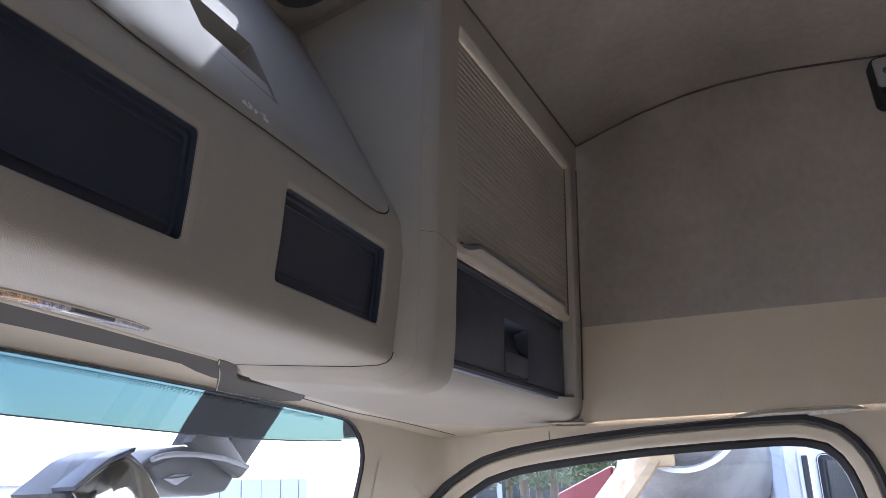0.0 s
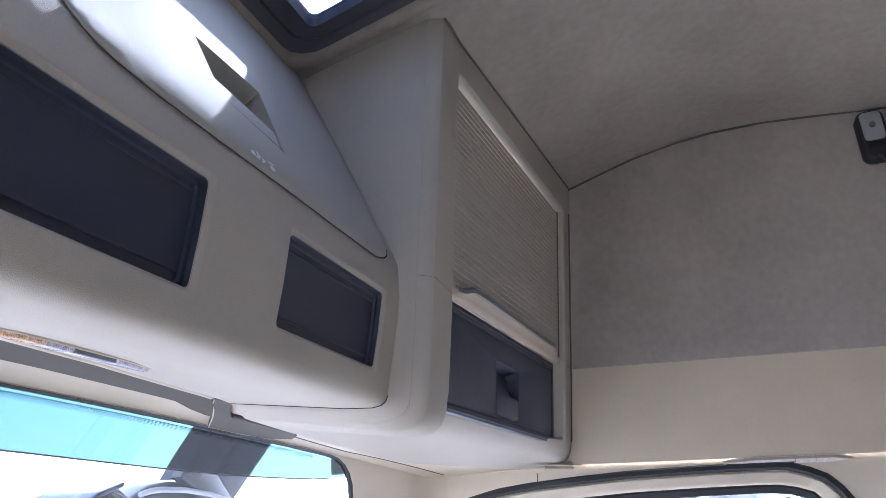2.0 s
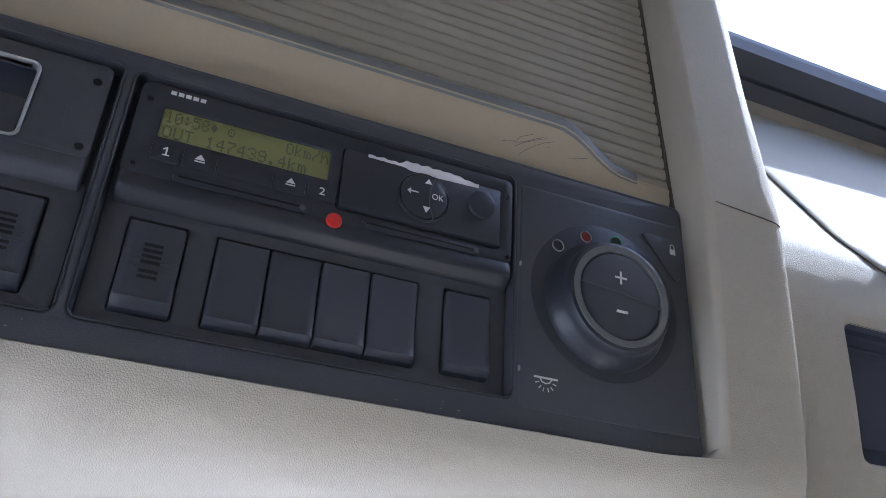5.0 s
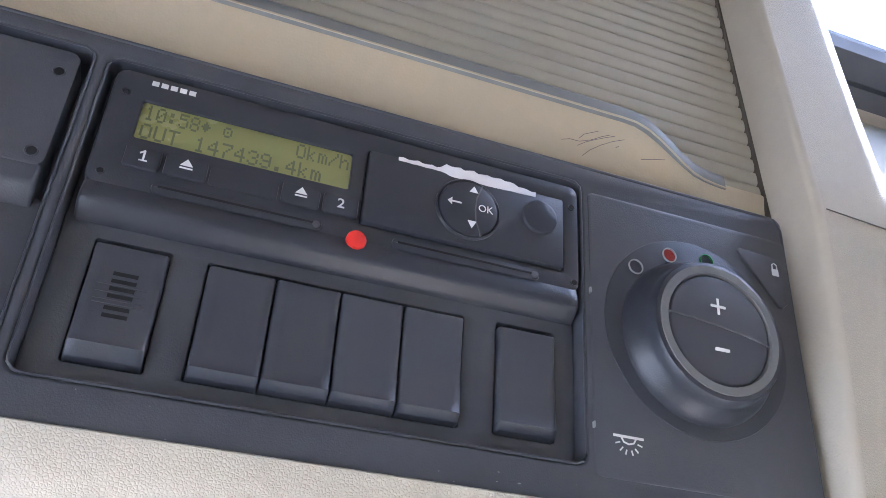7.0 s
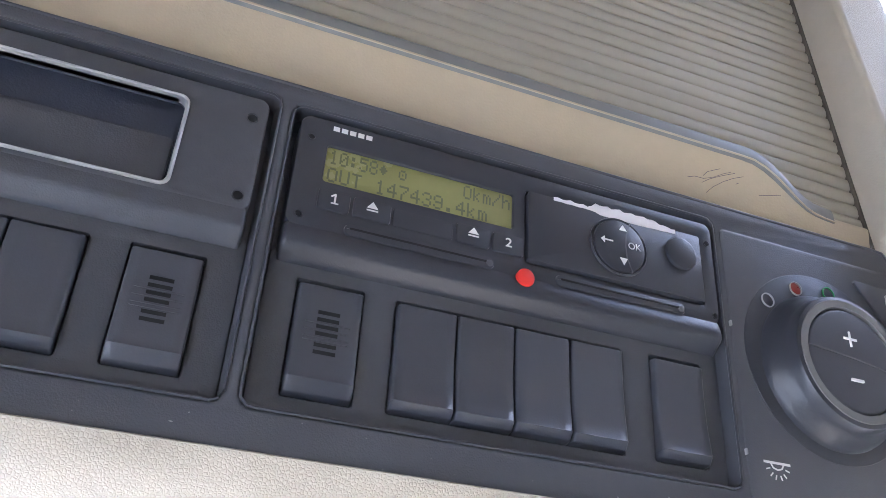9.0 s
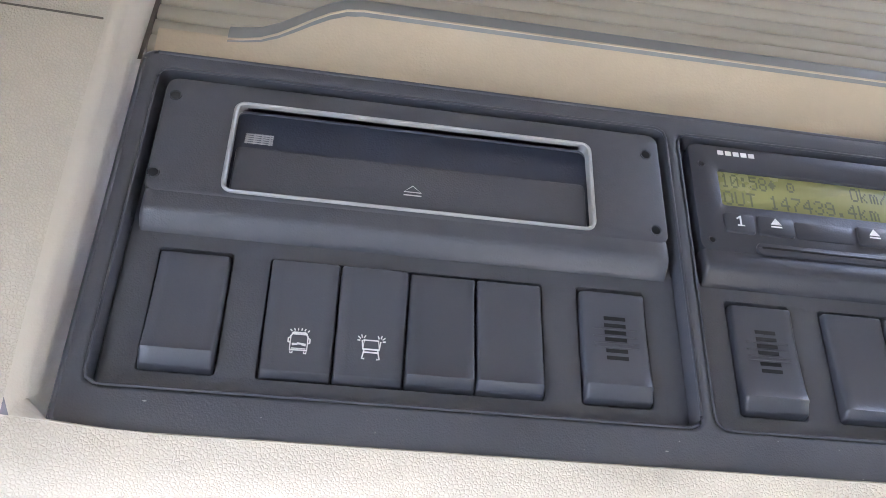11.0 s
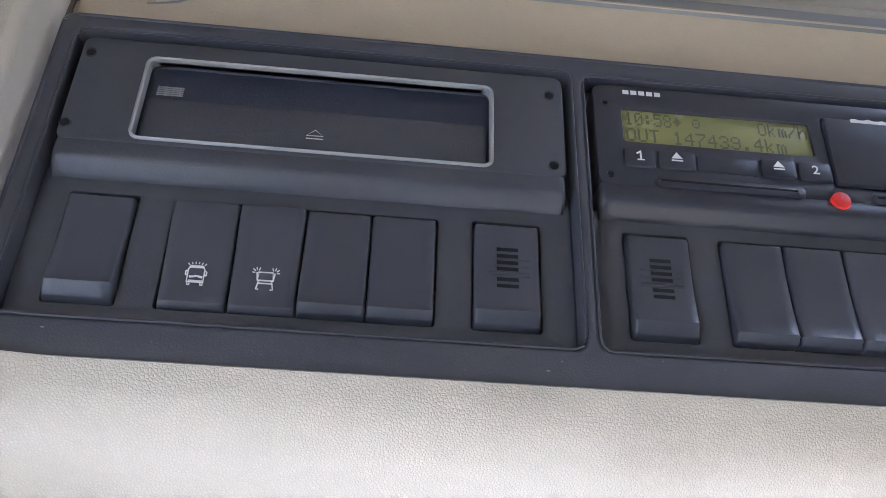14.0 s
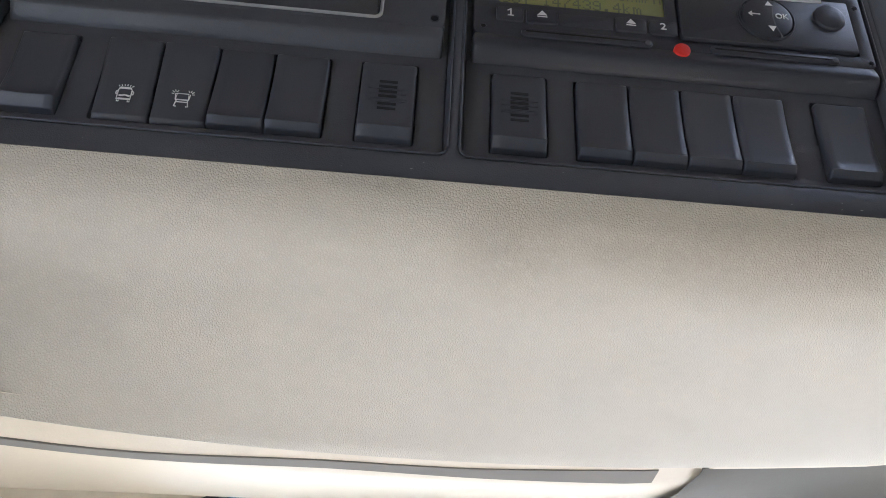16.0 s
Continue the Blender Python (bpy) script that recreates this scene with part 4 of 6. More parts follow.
make_shutter(1.026, 1.576, 0.4215, lean_right, "beige ribbed roller shutter, closed, above the dark drawer", groove=0.0004, low=0.0105, rise=0.0085)


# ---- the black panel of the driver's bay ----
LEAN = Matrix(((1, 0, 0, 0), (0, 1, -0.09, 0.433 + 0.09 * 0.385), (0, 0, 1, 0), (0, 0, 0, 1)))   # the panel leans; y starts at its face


def plate_bm(outer, holes, yb, yf, b=0.0006, m=None, taper=0.0):
    """A plate with holes: flat face, rounded rims, walls back to yb."""
    from mathutils.geometry import delaunay_2d_cdt
    bm = bmesh.new()
    faces_at = [inset(outer, b)] + [inset(h, -b) for h in holes]
    pts, e = [], []
    for loop in faces_at:
        s = len(pts)
        pts += [Vector(p) for p in loop]
        e += [(s + i, s + (i + 1) % len(loop)) for i in range(len(loop))]
    vs, _, fs, *_ = delaunay_2d_cdt(pts, e, [], 0, 1e-7)
    V = lambda x, y, z: bm.verts.new((m @ Vector((x, y, z))) if m else (x, y, z))
    bv = [V(v.x, yf, v.y) for v in vs]
    for f in fs:
        c = sum((vs[i] for i in f), Vector((0, 0))) / len(f)
        if in_poly(c, faces_at[0]) and not any(in_poly(c, h) for h in faces_at[1:]):
            bm.faces.new([bv[i] for i in f])
    for loop, sgn in [(outer, 1)] + [(h, -1) for h in holes]:
        rows = [[V(x, yf, z) for x, z in inset(loop, sgn * b)], [V(x, yf + b * 0.3, z) for x, z in inset(loop, sgn * b * 0.3)], [V(x, yf + b, z) for x, z in loop], [V(x, yb, z) for x, z in (inset(loop, taper) if sgn < 0 and taper else loop)]]
        n = len(loop)
        for a, c in zip(rows, rows[1:]):
            for i in range(n):
                bm.faces.new((a[i], a[(i + 1) % n], c[(i + 1) % n], c[i]))
    bmesh.ops.remove_doubles(bm, verts=bm.verts, dist=1e-6)
    return bm


panel = tagged(empty("instrument_panel"), "black plastic instrument panel in the beige console", "panel")
WIN_A, WIN_B = (-0.2560, -0.0650, 0.2985, 0.4170), (-0.0602, 0.1262, 0.2985, 0.4155)
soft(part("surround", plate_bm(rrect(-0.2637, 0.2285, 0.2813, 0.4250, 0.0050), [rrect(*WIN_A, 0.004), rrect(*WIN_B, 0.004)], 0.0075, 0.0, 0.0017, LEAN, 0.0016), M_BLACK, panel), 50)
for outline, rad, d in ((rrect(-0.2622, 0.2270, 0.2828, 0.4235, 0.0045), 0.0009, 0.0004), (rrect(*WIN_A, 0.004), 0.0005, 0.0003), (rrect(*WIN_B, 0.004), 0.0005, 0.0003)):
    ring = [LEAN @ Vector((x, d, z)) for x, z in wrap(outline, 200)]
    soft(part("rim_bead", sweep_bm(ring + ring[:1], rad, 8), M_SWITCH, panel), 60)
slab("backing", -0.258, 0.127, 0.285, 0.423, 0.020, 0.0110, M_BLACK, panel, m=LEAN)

SW_H = (0.3068, 0.3462)
GANG_A = [(-0.2071 + 0.0229 * i, -0.1846 + 0.0229 * i) for i in range(4)]
GANG_B = [(-0.0113 + 0.0228 * i, 0.0111 + 0.0228 * i) for i in range(4)]
SOLO = [(-0.2430, -0.2206), (-0.1022, -0.0791), (-0.0472, -0.0241), (0.0935, 0.1160)]


def hole_of(x0, x1, top=0.0019):
    return rrect(x0 - 0.0005, x1 + 0.0005, SW_H[0] - 0.0007, SW_H[1] + top, 0.0010, 3)


for wx0, wx1, top, (sa, sb), gang in ((-0.2545, -0.0665, 0.3580, SOLO[:2], GANG_A), (-0.0588, 0.1248, 0.3575, SOLO[2:], GANG_B)):
    soft(part("switch_plate", plate_bm(rrect(wx0, wx1, 0.3000, top, 0.003), [hole_of(*sa), hole_of(gang[0][0], gang[-1][1], 0.0014), hole_of(*sb)], 0.014, 0.0060, 0.0008, LEAN), M_BLACK, panel), 40)


def rocker(x0, x1, tip=0.0, grooves=False, icon=None, label="blank black rocker switch in the instrument panel"):
    """A rocker switch: hollow upper face, lip along the lower edge."""
    sw = tagged(empty("rocker_switch"), label, "switch", group="rocker switches")
    z0, z1 = SW_H
    h = z1 - z0
    k = 1.0 if grooves or tip > 0 else 0.58
    prof = [(0.0, 0.0110), (0.003, 0.0046), (0.018 * k, 0.0036), (0.095 * k, 0.0024 - tip), (0.108 * k, 0.0019 - tip), (0.122 * k, 0.0017 - tip), (0.140 * k, 0.0020 - tip), (0.20, 0.0025 - tip * 0.8), (0.36, 0.0032 - tip * 0.5), (0.60, 0.0036), (0.84, 0.0035), (0.955, 0.0032), (0.978, 0.0034), (0.992, 0.0044), (1.0, 0.0110)]
    if icon:
        prof = [(0.0, 0.0110), (0.003, 0.0078), (0.018, 0.0068), (0.048, 0.0061), (0.058, 0.0058), (0.072, 0.0058), (0.25, 0.0052), (0.45, 0.0044), (0.65, 0.0034), (0.82, 0.0024), (0.945, 0.0017), (0.972, 0.0019), (0.99, 0.0032), (1.0, 0.0110)]
    cols = [(x0, 0.0080), (x0 + 0.0001, 0.0014), (x0 + 0.0004, 0.0005), (x0 + 0.0010, 0.0), (x0 + 0.004, 0.0), ((x0 + x1) / 2, 0.0 if grooves or icon else 0.00020), (x1 - 0.004, 0.0), (x1 - 0.0010, 0.0), (x1 - 0.0004, 0.0005), (x1 - 0.0001, 0.0014), (x1, 0.0080)]
    verts = [LEAN @ Vector((x, min(y + d, 0.0125), z0 + s * h)) for x, d in cols for s, y in prof]
    n, cut = len(prof), 5
    both = [[v for i, v in enumerate(verts) if i % n <= cut], [v for i, v in enumerate(verts) if i % n >= cut]]
    soft(link("lip", both[0], grid_faces(len(cols), cut + 1), M_SWITCH, sw), 50)
    soft(link("rocker", both[1], grid_faces(len(cols), n - cut), M_SWITCH, sw), 50)
    face = lambda s: lerp_table(s, prof) - 0.00006
    if grooves:
        c = (x0 + x1) / 2
        for s in (0.735, 0.670, 0.605, 0.540, 0.435, 0.370):
            z = z0 + s * h
            part("slot", stroke_bm([(c - 0.0038, z), (c + 0.0038, z)], 0.0013, face(s) + 0.0006, face(s) - 0.00010, m=LEAN), M_GAP, sw)
        for s in (0.637, 0.572, 0.507, 0.472):
            z = z0 + s * h
            part("rib", stroke_bm([(c - 0.0078, z), (c + 0.0078, z)], 0.00030, face(s) + 0.0006, face(s) - 0.00022, m=LEAN), M_SWITCH, sw)
    if icon:
        ib = bmesh.new()
        cx, s0 = (x0 + x1) / 2, 0.30
        zc = z0 + s0 * h + 0.0002
        for pts, w, closed in icon:
            q = [(cx + 0.0003 + a, zc + b_) for a, b_ in pts]
            y = min(face((p[1] - z0) / h) for p in q)
            stroke_bm(q, w, y + 0.0003, y - 0.00005, ib, closed, LEAN)
        part("symbol", ib, M_WHITE, sw, "white printed vehicle symbol")
    return sw


MM = 0.001
W = 0.00045
BUS = [([(-2.7 * MM, -3.0 * MM), (2.7 * MM, -3.0 * MM), (2.7 * MM, 1.6 * MM), (2.1 * MM, 2.3 * MM), (-2.1 * MM, 2.3 * MM), (-2.7 * MM, 1.6 * MM)], W, True), ([(-2.0 * MM, 2.8 * MM), (2.0 * MM, 2.8 * MM)], W, False), ([(-2.0 * MM, 2.8 * MM), (-2.4 * MM, 2.2 * MM)], W, False), ([(2.0 * MM, 2.8 * MM), (2.4 * MM, 2.2 * MM)], W, False),
       ([(-2.2 * MM, -0.9 * MM), (0.9 * MM, -0.75 * MM)], W, False), ([(-2.1 * MM, -1.15 * MM), (-0.4 * MM, -0.9 * MM)], W * 1.3, False), ([(-0.6 * MM, -0.55 * MM), (2.2 * MM, -0.9 * MM)], W, False), ([(0.8 * MM, -0.9 * MM), (2.2 * MM, -1.2 * MM)], W * 1.3, False), ([(-2.3 * MM, -2.3 * MM), (2.3 * MM, -2.3 * MM)], W * 0.7, False),
       ([(-2.5 * MM, -3.2 * MM), (-2.5 * MM, -3.8 * MM), (-1.8 * MM, -3.8 * MM), (-1.8 * MM, -3.2 * MM)], W, False), ([(2.5 * MM, -3.2 * MM), (2.5 * MM, -3.8 * MM), (1.8 * MM, -3.8 * MM), (1.8 * MM, -3.2 * MM)], W, False),
       ([(-2.9 * MM, 1.1 * MM), (-3.4 * MM, 0.9 * MM), (-3.4 * MM, -0.4 * MM), (-2.9 * MM, -0.5 * MM)], W, False), ([(2.9 * MM, 1.1 * MM), (3.4 * MM, 0.9 * MM), (3.4 * MM, -0.4 * MM), (2.9 * MM, -0.5 * MM)], W, False)] + [
       ([(a * 0.85 * MM, (3.5 - 0.05 * a * a) * MM), (a * 1.05 * MM, (4.3 - 0.07 * a * a) * MM)], W * 0.8, False) for a in (-2.9, -1.75, -0.6, 0.6, 1.75, 2.9)]
ROVER = [([(-2.6 * MM, -0.8 * MM), (2.6 * MM, -0.8 * MM), (2.3 * MM, 2.2 * MM), (-2.3 * MM, 2.2 * MM)], W, True), ([(-2.6 * MM, -0.8 * MM), (-3.0 * MM, 2.0 * MM), (-2.3 * MM, 2.2 * MM)], W, False), ([(2.6 * MM, -0.8 * MM), (3.0 * MM, 2.0 * MM)], W, False),
         ([(-2.2 * MM, -1.0 * MM), (-2.8 * MM, -3.9 * MM), (-1.9 * MM, -3.9 * MM)], W, False), ([(2.2 * MM, -1.0 * MM), (2.8 * MM, -3.9 * MM), (1.9 * MM, -3.9 * MM)], W, False), ([(-2.2 * MM, -1.7 * MM), (2.2 * MM, -1.7 * MM)], W, False)] + [
         ([(sg * a * MM, b0 * MM), (sg * c * MM, d0 * MM)], W * 0.8, False) for sg in (-1, 1) for a, b0, c, d0 in ((2.4, 2.8, 2.0, 3.8), (3.0, 2.9, 3.3, 3.9), (3.5, 2.6, 4.4, 3.3), (3.6, 2.0, 4.6, 2.1))]
rocker(*SOLO[0], tip=0.0006)
rocker(*GANG_A[0], tip=-0.0012, icon=BUS, label="black rocker switch with a white van symbol")
rocker(*GANG_A[1], tip=-0.0008, icon=ROVER, label="black rocker switch with a white vehicle symbol")
rocker(*GANG_A[2])
rocker(*GANG_A[3])
rocker(*SOLO[1], grooves=True, label="black switch cover with cooling slots")
rocker(*SOLO[2], grooves=True, label="black switch cover with cooling slots")
for g in GANG_B:
    rocker(*g)
rocker(*SOLO[3])


def screw_hole(x, z, parent, y=0.0, rad=0.0017):
    """A dark fixing hole with a soft rolled rim."""
    loops = [[LEAN @ Vector((x + rad * k * math.cos(2 * math.pi * i / 20), y + d, z + rad * k * math.sin(2 * math.pi * i / 20))) for i in range(20)] for k, d in ((1.35, 0.0002), (1.22, -0.0003), (1.05, -0.0002), (0.96, 0.0004))]
    rim = wall_strip("fixing_hole", loops, M_BLACK2, parent, 60)
    disc("bore", x, z, rad * 0.99, y + 0.001, y - 0.00005, M_GAP, rim, b=0.0001, seg=20, m=LEAN)
    return rim


# dust specks on the panel
_dust = random.Random(21)
_e = bmesh.new()
for _ in range(44):
    x = -0.25 + 0.47 * _dust.random()
    z = 0.2855 + (0.012 if _dust.random() < 0.7 else 0.13) * _dust.random()
    if 0.2985 < z < 0.417:
        continue
    r = 0.00008 + 0.0002 * _dust.random() ** 2
    a0 = _dust.random() * 3
    _e.faces.new([_e.verts.new(LEAN @ Vector((x + r * (1 + 2 * (k % 2)) * math.cos(a0 + k * 1.571), -0.00012, z + r * math.sin(a0 + k * 1.571)))) for k in range(4)])
tagged(part("dust_specks", _e, M_GREYPRINT, panel, "pale dust specks"), kind="stuff")

# ---- disc slot unit ----
radio = tagged(empty("disc_player"), "black disc player with a silver-framed slot", "disc player")


def face_with_lip(name, x0, x1, z1, holes, parent, material, prof, r=0.004):
    """A device face standing proud of the switches, with a rounded lower edge and a sloping underside."""
    soft(part(name, plate_bm(rrect(x0, x1, prof[-1][0] - 0.001, z1, r), holes, 0.013, 0.0, 0.0008, LEAN), material, parent), 35)
    cols = [(x0, 0.0120), (x0 + 0.0002, 0.0030), (x0 + 0.0008, 0.0008), (x0 + 0.0018, 0.0001), (x0 + 0.005, 0), (x1 - 0.005, 0), (x1 - 0.0018, 0.0001), (x1 - 0.0008, 0.0008), (x1 - 0.0002, 0.0030), (x1, 0.0120)]
    verts = [LEAN @ Vector((x, d + p, z)) for x, d in cols for z, p in prof]
    soft(link("lower_edge", verts, grid_faces(len(cols), len(prof)), material, parent), 60)


CD = (-0.2275, -0.0960, 0.3672, 0.4050)
face_with_lip("face", -0.2522, -0.0688, 0.4130, [rrect(CD[0] + 0.001, CD[1] - 0.001, CD[2] + 0.001, CD[3] - 0.001, 0.003)], radio, M_BLACK,
              [(0.3530, 0.0080), (0.3536, 0.0052), (0.3552, 0.0034), (0.3568, 0.0016), (0.3577, 0.0006), (0.3587, -0.0001), (0.3600, -0.0003), (0.3635, -0.0002), (0.3662, 0.0003)])
frame_part("slot_frame", CD, (CD[0] + 0.0014, CD[1] - 0.0014, CD[2] + 0.0009, CD[3] - 0.0010), 0.0038, 0.0028, 0.003, -0.0014, M_SILVER, radio, b=0.0005, m=LEAN, label="satin silver frame", n=5)
slab("slot_floor", CD[0], CD[1], CD[2], CD[3], 0.012, 0.0042, M_NAVY, radio, m=LEAN)
slab("flap", CD[0] + 0.0024, CD[1] - 0.0024, CD[2] + 0.0020, CD[3] - 0.0165, 0.009, 0.0022, M_BLACK, radio, r=0.002, b=0.0010, m=LEAN)
for x, z in ((-0.2485, 0.4050), (-0.2500, 0.3722), (-0.0742, 0.4034), (-0.0735, 0.3704)):
    screw_hole(x, z, radio)
_e = bmesh.new()
stroke_bm([(-0.1653, 0.3768), (-0.1591, 0.3768), (-0.1622, 0.3794)], 0.00045, 0.003, 0.00212, _e, True, LEAN)
stroke_bm([(-0.1654, 0.3755), (-0.1590, 0.3755)], 0.00045, 0.003, 0.00212, _e, False, LEAN)
part("eject_symbol", _e, M_WHITE, radio)
_e = bmesh.new()
for k in range(5):
    stroke_bm([(-0.2228, 0.3952 - 0.0009 * k), (-0.2130, 0.3952 - 0.0009 * k)], 0.0005, 0.0046, 0.0040, _e, False, LEAN)
for k in range(4):
    stroke_bm([(-0.2222 + 0.0027 * k, 0.3955), (-0.2222 + 0.0027 * k, 0.3912)], 0.0006, 0.0046, 0.00395, _e, False, LEAN)
part("maker_mark", _e, M_GREYPRINT, radio)

# ---- tachograph ----
tacho = tagged(empty("tachograph"), "black tachograph with a yellow-green display", "tachograph")
LCD = (-0.0455, 0.0303, 0.3850, 0.4008)
DRAWER = (0.0358, 0.1178, 0.3718, 0.4040)
face_with_lip("face", -0.0566, 0.1246, 0.4120, [rrect(*LCD, 0.0012), rrect(*DRAWER, 0.001)], tacho, M_BLACK2,
              [(0.3525, 0.0080), (0.3531, 0.0050), (0.3546, 0.0029), (0.3558, 0.0010), (0.3567, -0.0004), (0.3578, -0.0012), (0.3598, -0.0013), (0.3622, -0.0008), (0.3640, -0.0002), (0.3655, 0.0004)])
slab("display", LCD[0] - 0.001, LCD[1] + 0.001, LCD[2] - 0.001, LCD[3] + 0.001, 0.008, 0.0014, M_LCD, tacho, b=0.0002, m=LEAN, label="yellow-green liquid crystal display")


DOTS = {"0": "01110 10001 10011 10101 11001 10001 01110", "1": "00100 01100 00100 00100 00100 00100 01110", "3": "01110 10001 00001 00110 00001 10001 01110", "4": "00010 00110 01010 10010 11111 00010 00010",
        "5": "11111 10000 11110 00001 00001 10001 01110", "7": "11111 00001 00010 00100 01000 01000 01000", "8": "01110 10001 10001 01110 10001 10001 01110", "9": "01110 10001 10001 01111 00001 10001 01110",
        "O": "01110 10001 10001 10001 10001 10001 01110", "U": "10001 10001 10001 10001 10001 10001 01110", "T": "11111 00100 00100 00100 00100 00100 00100", "k": "10000 10000 10010 10100 11000 10100 10010",
        "m": "00000 00000 11010 10101 10101 10101 10101", "/": "00001 00001 00010 00100 01000 10000 10000", "h": "10000 10000 10110 11001 10001 10001 10001", ":": "00000 01100 01100 00000 01100 01100 00000",
        ".": "00000 00000 00000 00000 00000 01100 01100", "*": "00000 00100 01110 11111 01110 00100 00000", "o": "00000 01110 10001 10101 10001 01110 00000", "q": "01110 10001 10001 10001 10001 10001 01110"}


def lcd_line(text, x, z, pitch, h=0.0062):
    """A line of dot-matrix characters on the display."""
    dx, dz = pitch * 0.165, h / 7
    for i, ch in enumerate(text):
        if ch == " ":
            continue
        cb = bmesh.new()
        for r, row in enumerate(DOTS[ch].split()):
            for c, bit in enumerate(row):
                if bit == "1":
                    a, b = x + pitch * i + c * dx, z + (6 - r) * dz
                    cb.faces.new([cb.verts.new(LEAN @ Vector((a + u * dx, 0.00130, b + v * dz))) for u, v in ((0, 0), (1, 0), (1, 1), (0, 1))])
        bmesh.ops.remove_doubles(cb, verts=cb.verts, dist=1e-6)
        part("character", cb, M_INK, tacho)


lcd_line("10:58* o", -0.0441, 0.3938, 0.00385)
lcd_line("qkm/h", 0.0095, 0.3938, 0.00410)
lcd_line("OUT 147439.4km", -0.0441, 0.3860, 0.00462)
# maker's mark as plain bars
_e = bmesh.new()
for k in range(5):
    x = -0.0445 + 0.0032 * k
    stroke_bm([(x, 0.4086), (x + 0.0024, 0.4086)], 0.0020, 0.0005, -0.00012, _e, False, LEAN)
part("maker_mark", _e, M_WHITE, tacho)
for bx0, bx1, label in ((-0.0465, -0.0345, "1"), (-0.0333, -0.0190, None), (0.0068, 0.0206, None), (0.0217, 0.0347, "2")):
    slab("button", bx0, bx1, 0.3728, 0.3812, 0.003, -0.0010, M_BLACK2, tacho, r=0.0012, b=0.0007, m=LEAN)
    cx = (bx0 + bx1) / 2
    if label == "1":
        _e = bmesh.new()
        stroke_bm([(cx + 0.0003, 0.3757), (cx + 0.0003, 0.3797)], 0.0007, 0.0, -0.0011, _e, False, LEAN)
        stroke_bm([(cx - 0.0012, 0.3784), (cx + 0.0005, 0.3796)], 0.0006, 0.0, -0.00112, _e, False, LEAN)
        stroke_bm([(cx - 0.0011, 0.3757), (cx + 0.0017, 0.3757)], 0.0005, 0.0, -0.00114, _e, False, LEAN)
        part("digit", _e, M_WHITE, tacho)
    elif label:
        text_part("digit", label, cx, 0.3756, 0.0054, -0.0012, M_WHITE, tacho, 1.1, align="CENTER", m=LEAN, bold=0.00006)
    else:
        _e = bmesh.new()
        prism_bm([(cx - 0.0022, 0.3775), (cx + 0.0022, 0.3775), (cx, 0.3803)], 0.0, -0.0011, 0, bm=_e, m=LEAN)
        stroke_bm([(cx - 0.0022, 0.3766), (cx + 0.0022, 0.3766)], 0.0006, 0.0, -0.0011, _e, False, LEAN)
        part("eject_symbol", _e, M_WHITE, tacho)
slab("blank", -0.0182, 0.0056, 0.3730, 0.3805, 0.003, -0.0003, M_BLACK2, tacho, r=0.001, b=0.0003, m=LEAN)
for s0, s1 in ((-0.0355, 0.0228), (0.0485, 0.1072)):
    slab("card_slot", s0, s1, 0.3646, 0.3694, 0.004, -0.0010, M_BLACK2, tacho, r=0.0024, b=0.0008, m=LEAN)
    slab("slit", s0 + 0.002, s1 - 0.003, 0.3668, 0.3676, 0.003, -0.00115, M_GAP, tacho, r=0.0004, b=0.0001, m=LEAN)
    disc("slot_end", s1 - 0.0022, 0.3668, 0.0014, 0.0, -0.0014, M_GREYP, tacho, m=LEAN)
disc("seal", 0.0354, 0.3640, 0.0037, 0.002, -0.0022, M_RED, tacho, b=0.0008, m=LEAN, label="round red seal")
slab("printer_drawer", DRAWER[0] + 0.0005, DRAWER[1] - 0.0005, DRAWER[2] + 0.0005, DRAWER[3] - 0.0005, 0.010, -0.0014, M_BLACK2, tacho, r=0.0012, b=0.0007, m=LEAN)
PADX, PADZ = 0.0765, 0.3876
_ring = lambda r, n=40: [(PADX + r * math.cos(2 * math.pi * i / n), PADZ + r * math.sin(2 * math.pi * i / n)) for i in range(n)]
soft(part("pad_ring", ring_bm(_ring(0.0132), _ring(0.0122), 0.0, -0.0026, 0.0005, m=LEAN), M_BLACK2, tacho), 40)
disc("pad_button", PADX, PADZ, 0.0120, 0.0, -0.0030, M_BLACK2, tacho, b=0.0012, seg=40, m=LEAN)
part("pad_split", stroke_bm([(PADX + 0.0052, PADZ + 0.0112), (PADX + 0.0030, PADZ + 0.005), (PADX + 0.0026, PADZ), (PADX + 0.0030, PADZ - 0.005), (PADX + 0.0052, PADZ - 0.0112)], 0.0005, -0.002, -0.00315, m=LEAN), M_GREYP, tacho)
text_part("digit", "OK", PADX + 0.0036, PADZ - 0.0006, 0.0044, -0.0032, M_WHITE, tacho, 0.95, m=LEAN)
_e = bmesh.new()
prism_bm([(PADX - 0.0002, PADZ + 0.0072), (PADX + 0.0034, PADZ + 0.0072), (PADX + 0.0016, PADZ + 0.0099)], -0.002, -0.0032, 0, bm=_e, m=LEAN)
prism_bm([(PADX - 0.0004, PADZ - 0.0056), (PADX + 0.0014, PADZ - 0.0088), (PADX + 0.0032, PADZ - 0.0056)], -0.002, -0.0032, 0, bm=_e, m=LEAN)
prism_bm([(PADX - 0.0088, PADZ + 0.0012), (PADX - 0.0070, PADZ - 0.0004), (PADX - 0.0070, PADZ + 0.0028)], -0.002, -0.0032, 0, bm=_e, m=LEAN)
stroke_bm([(PADX - 0.0072, PADZ + 0.0012), (PADX - 0.0032, PADZ + 0.0012)], 0.0006, -0.002, -0.0032, _e, False, LEAN)
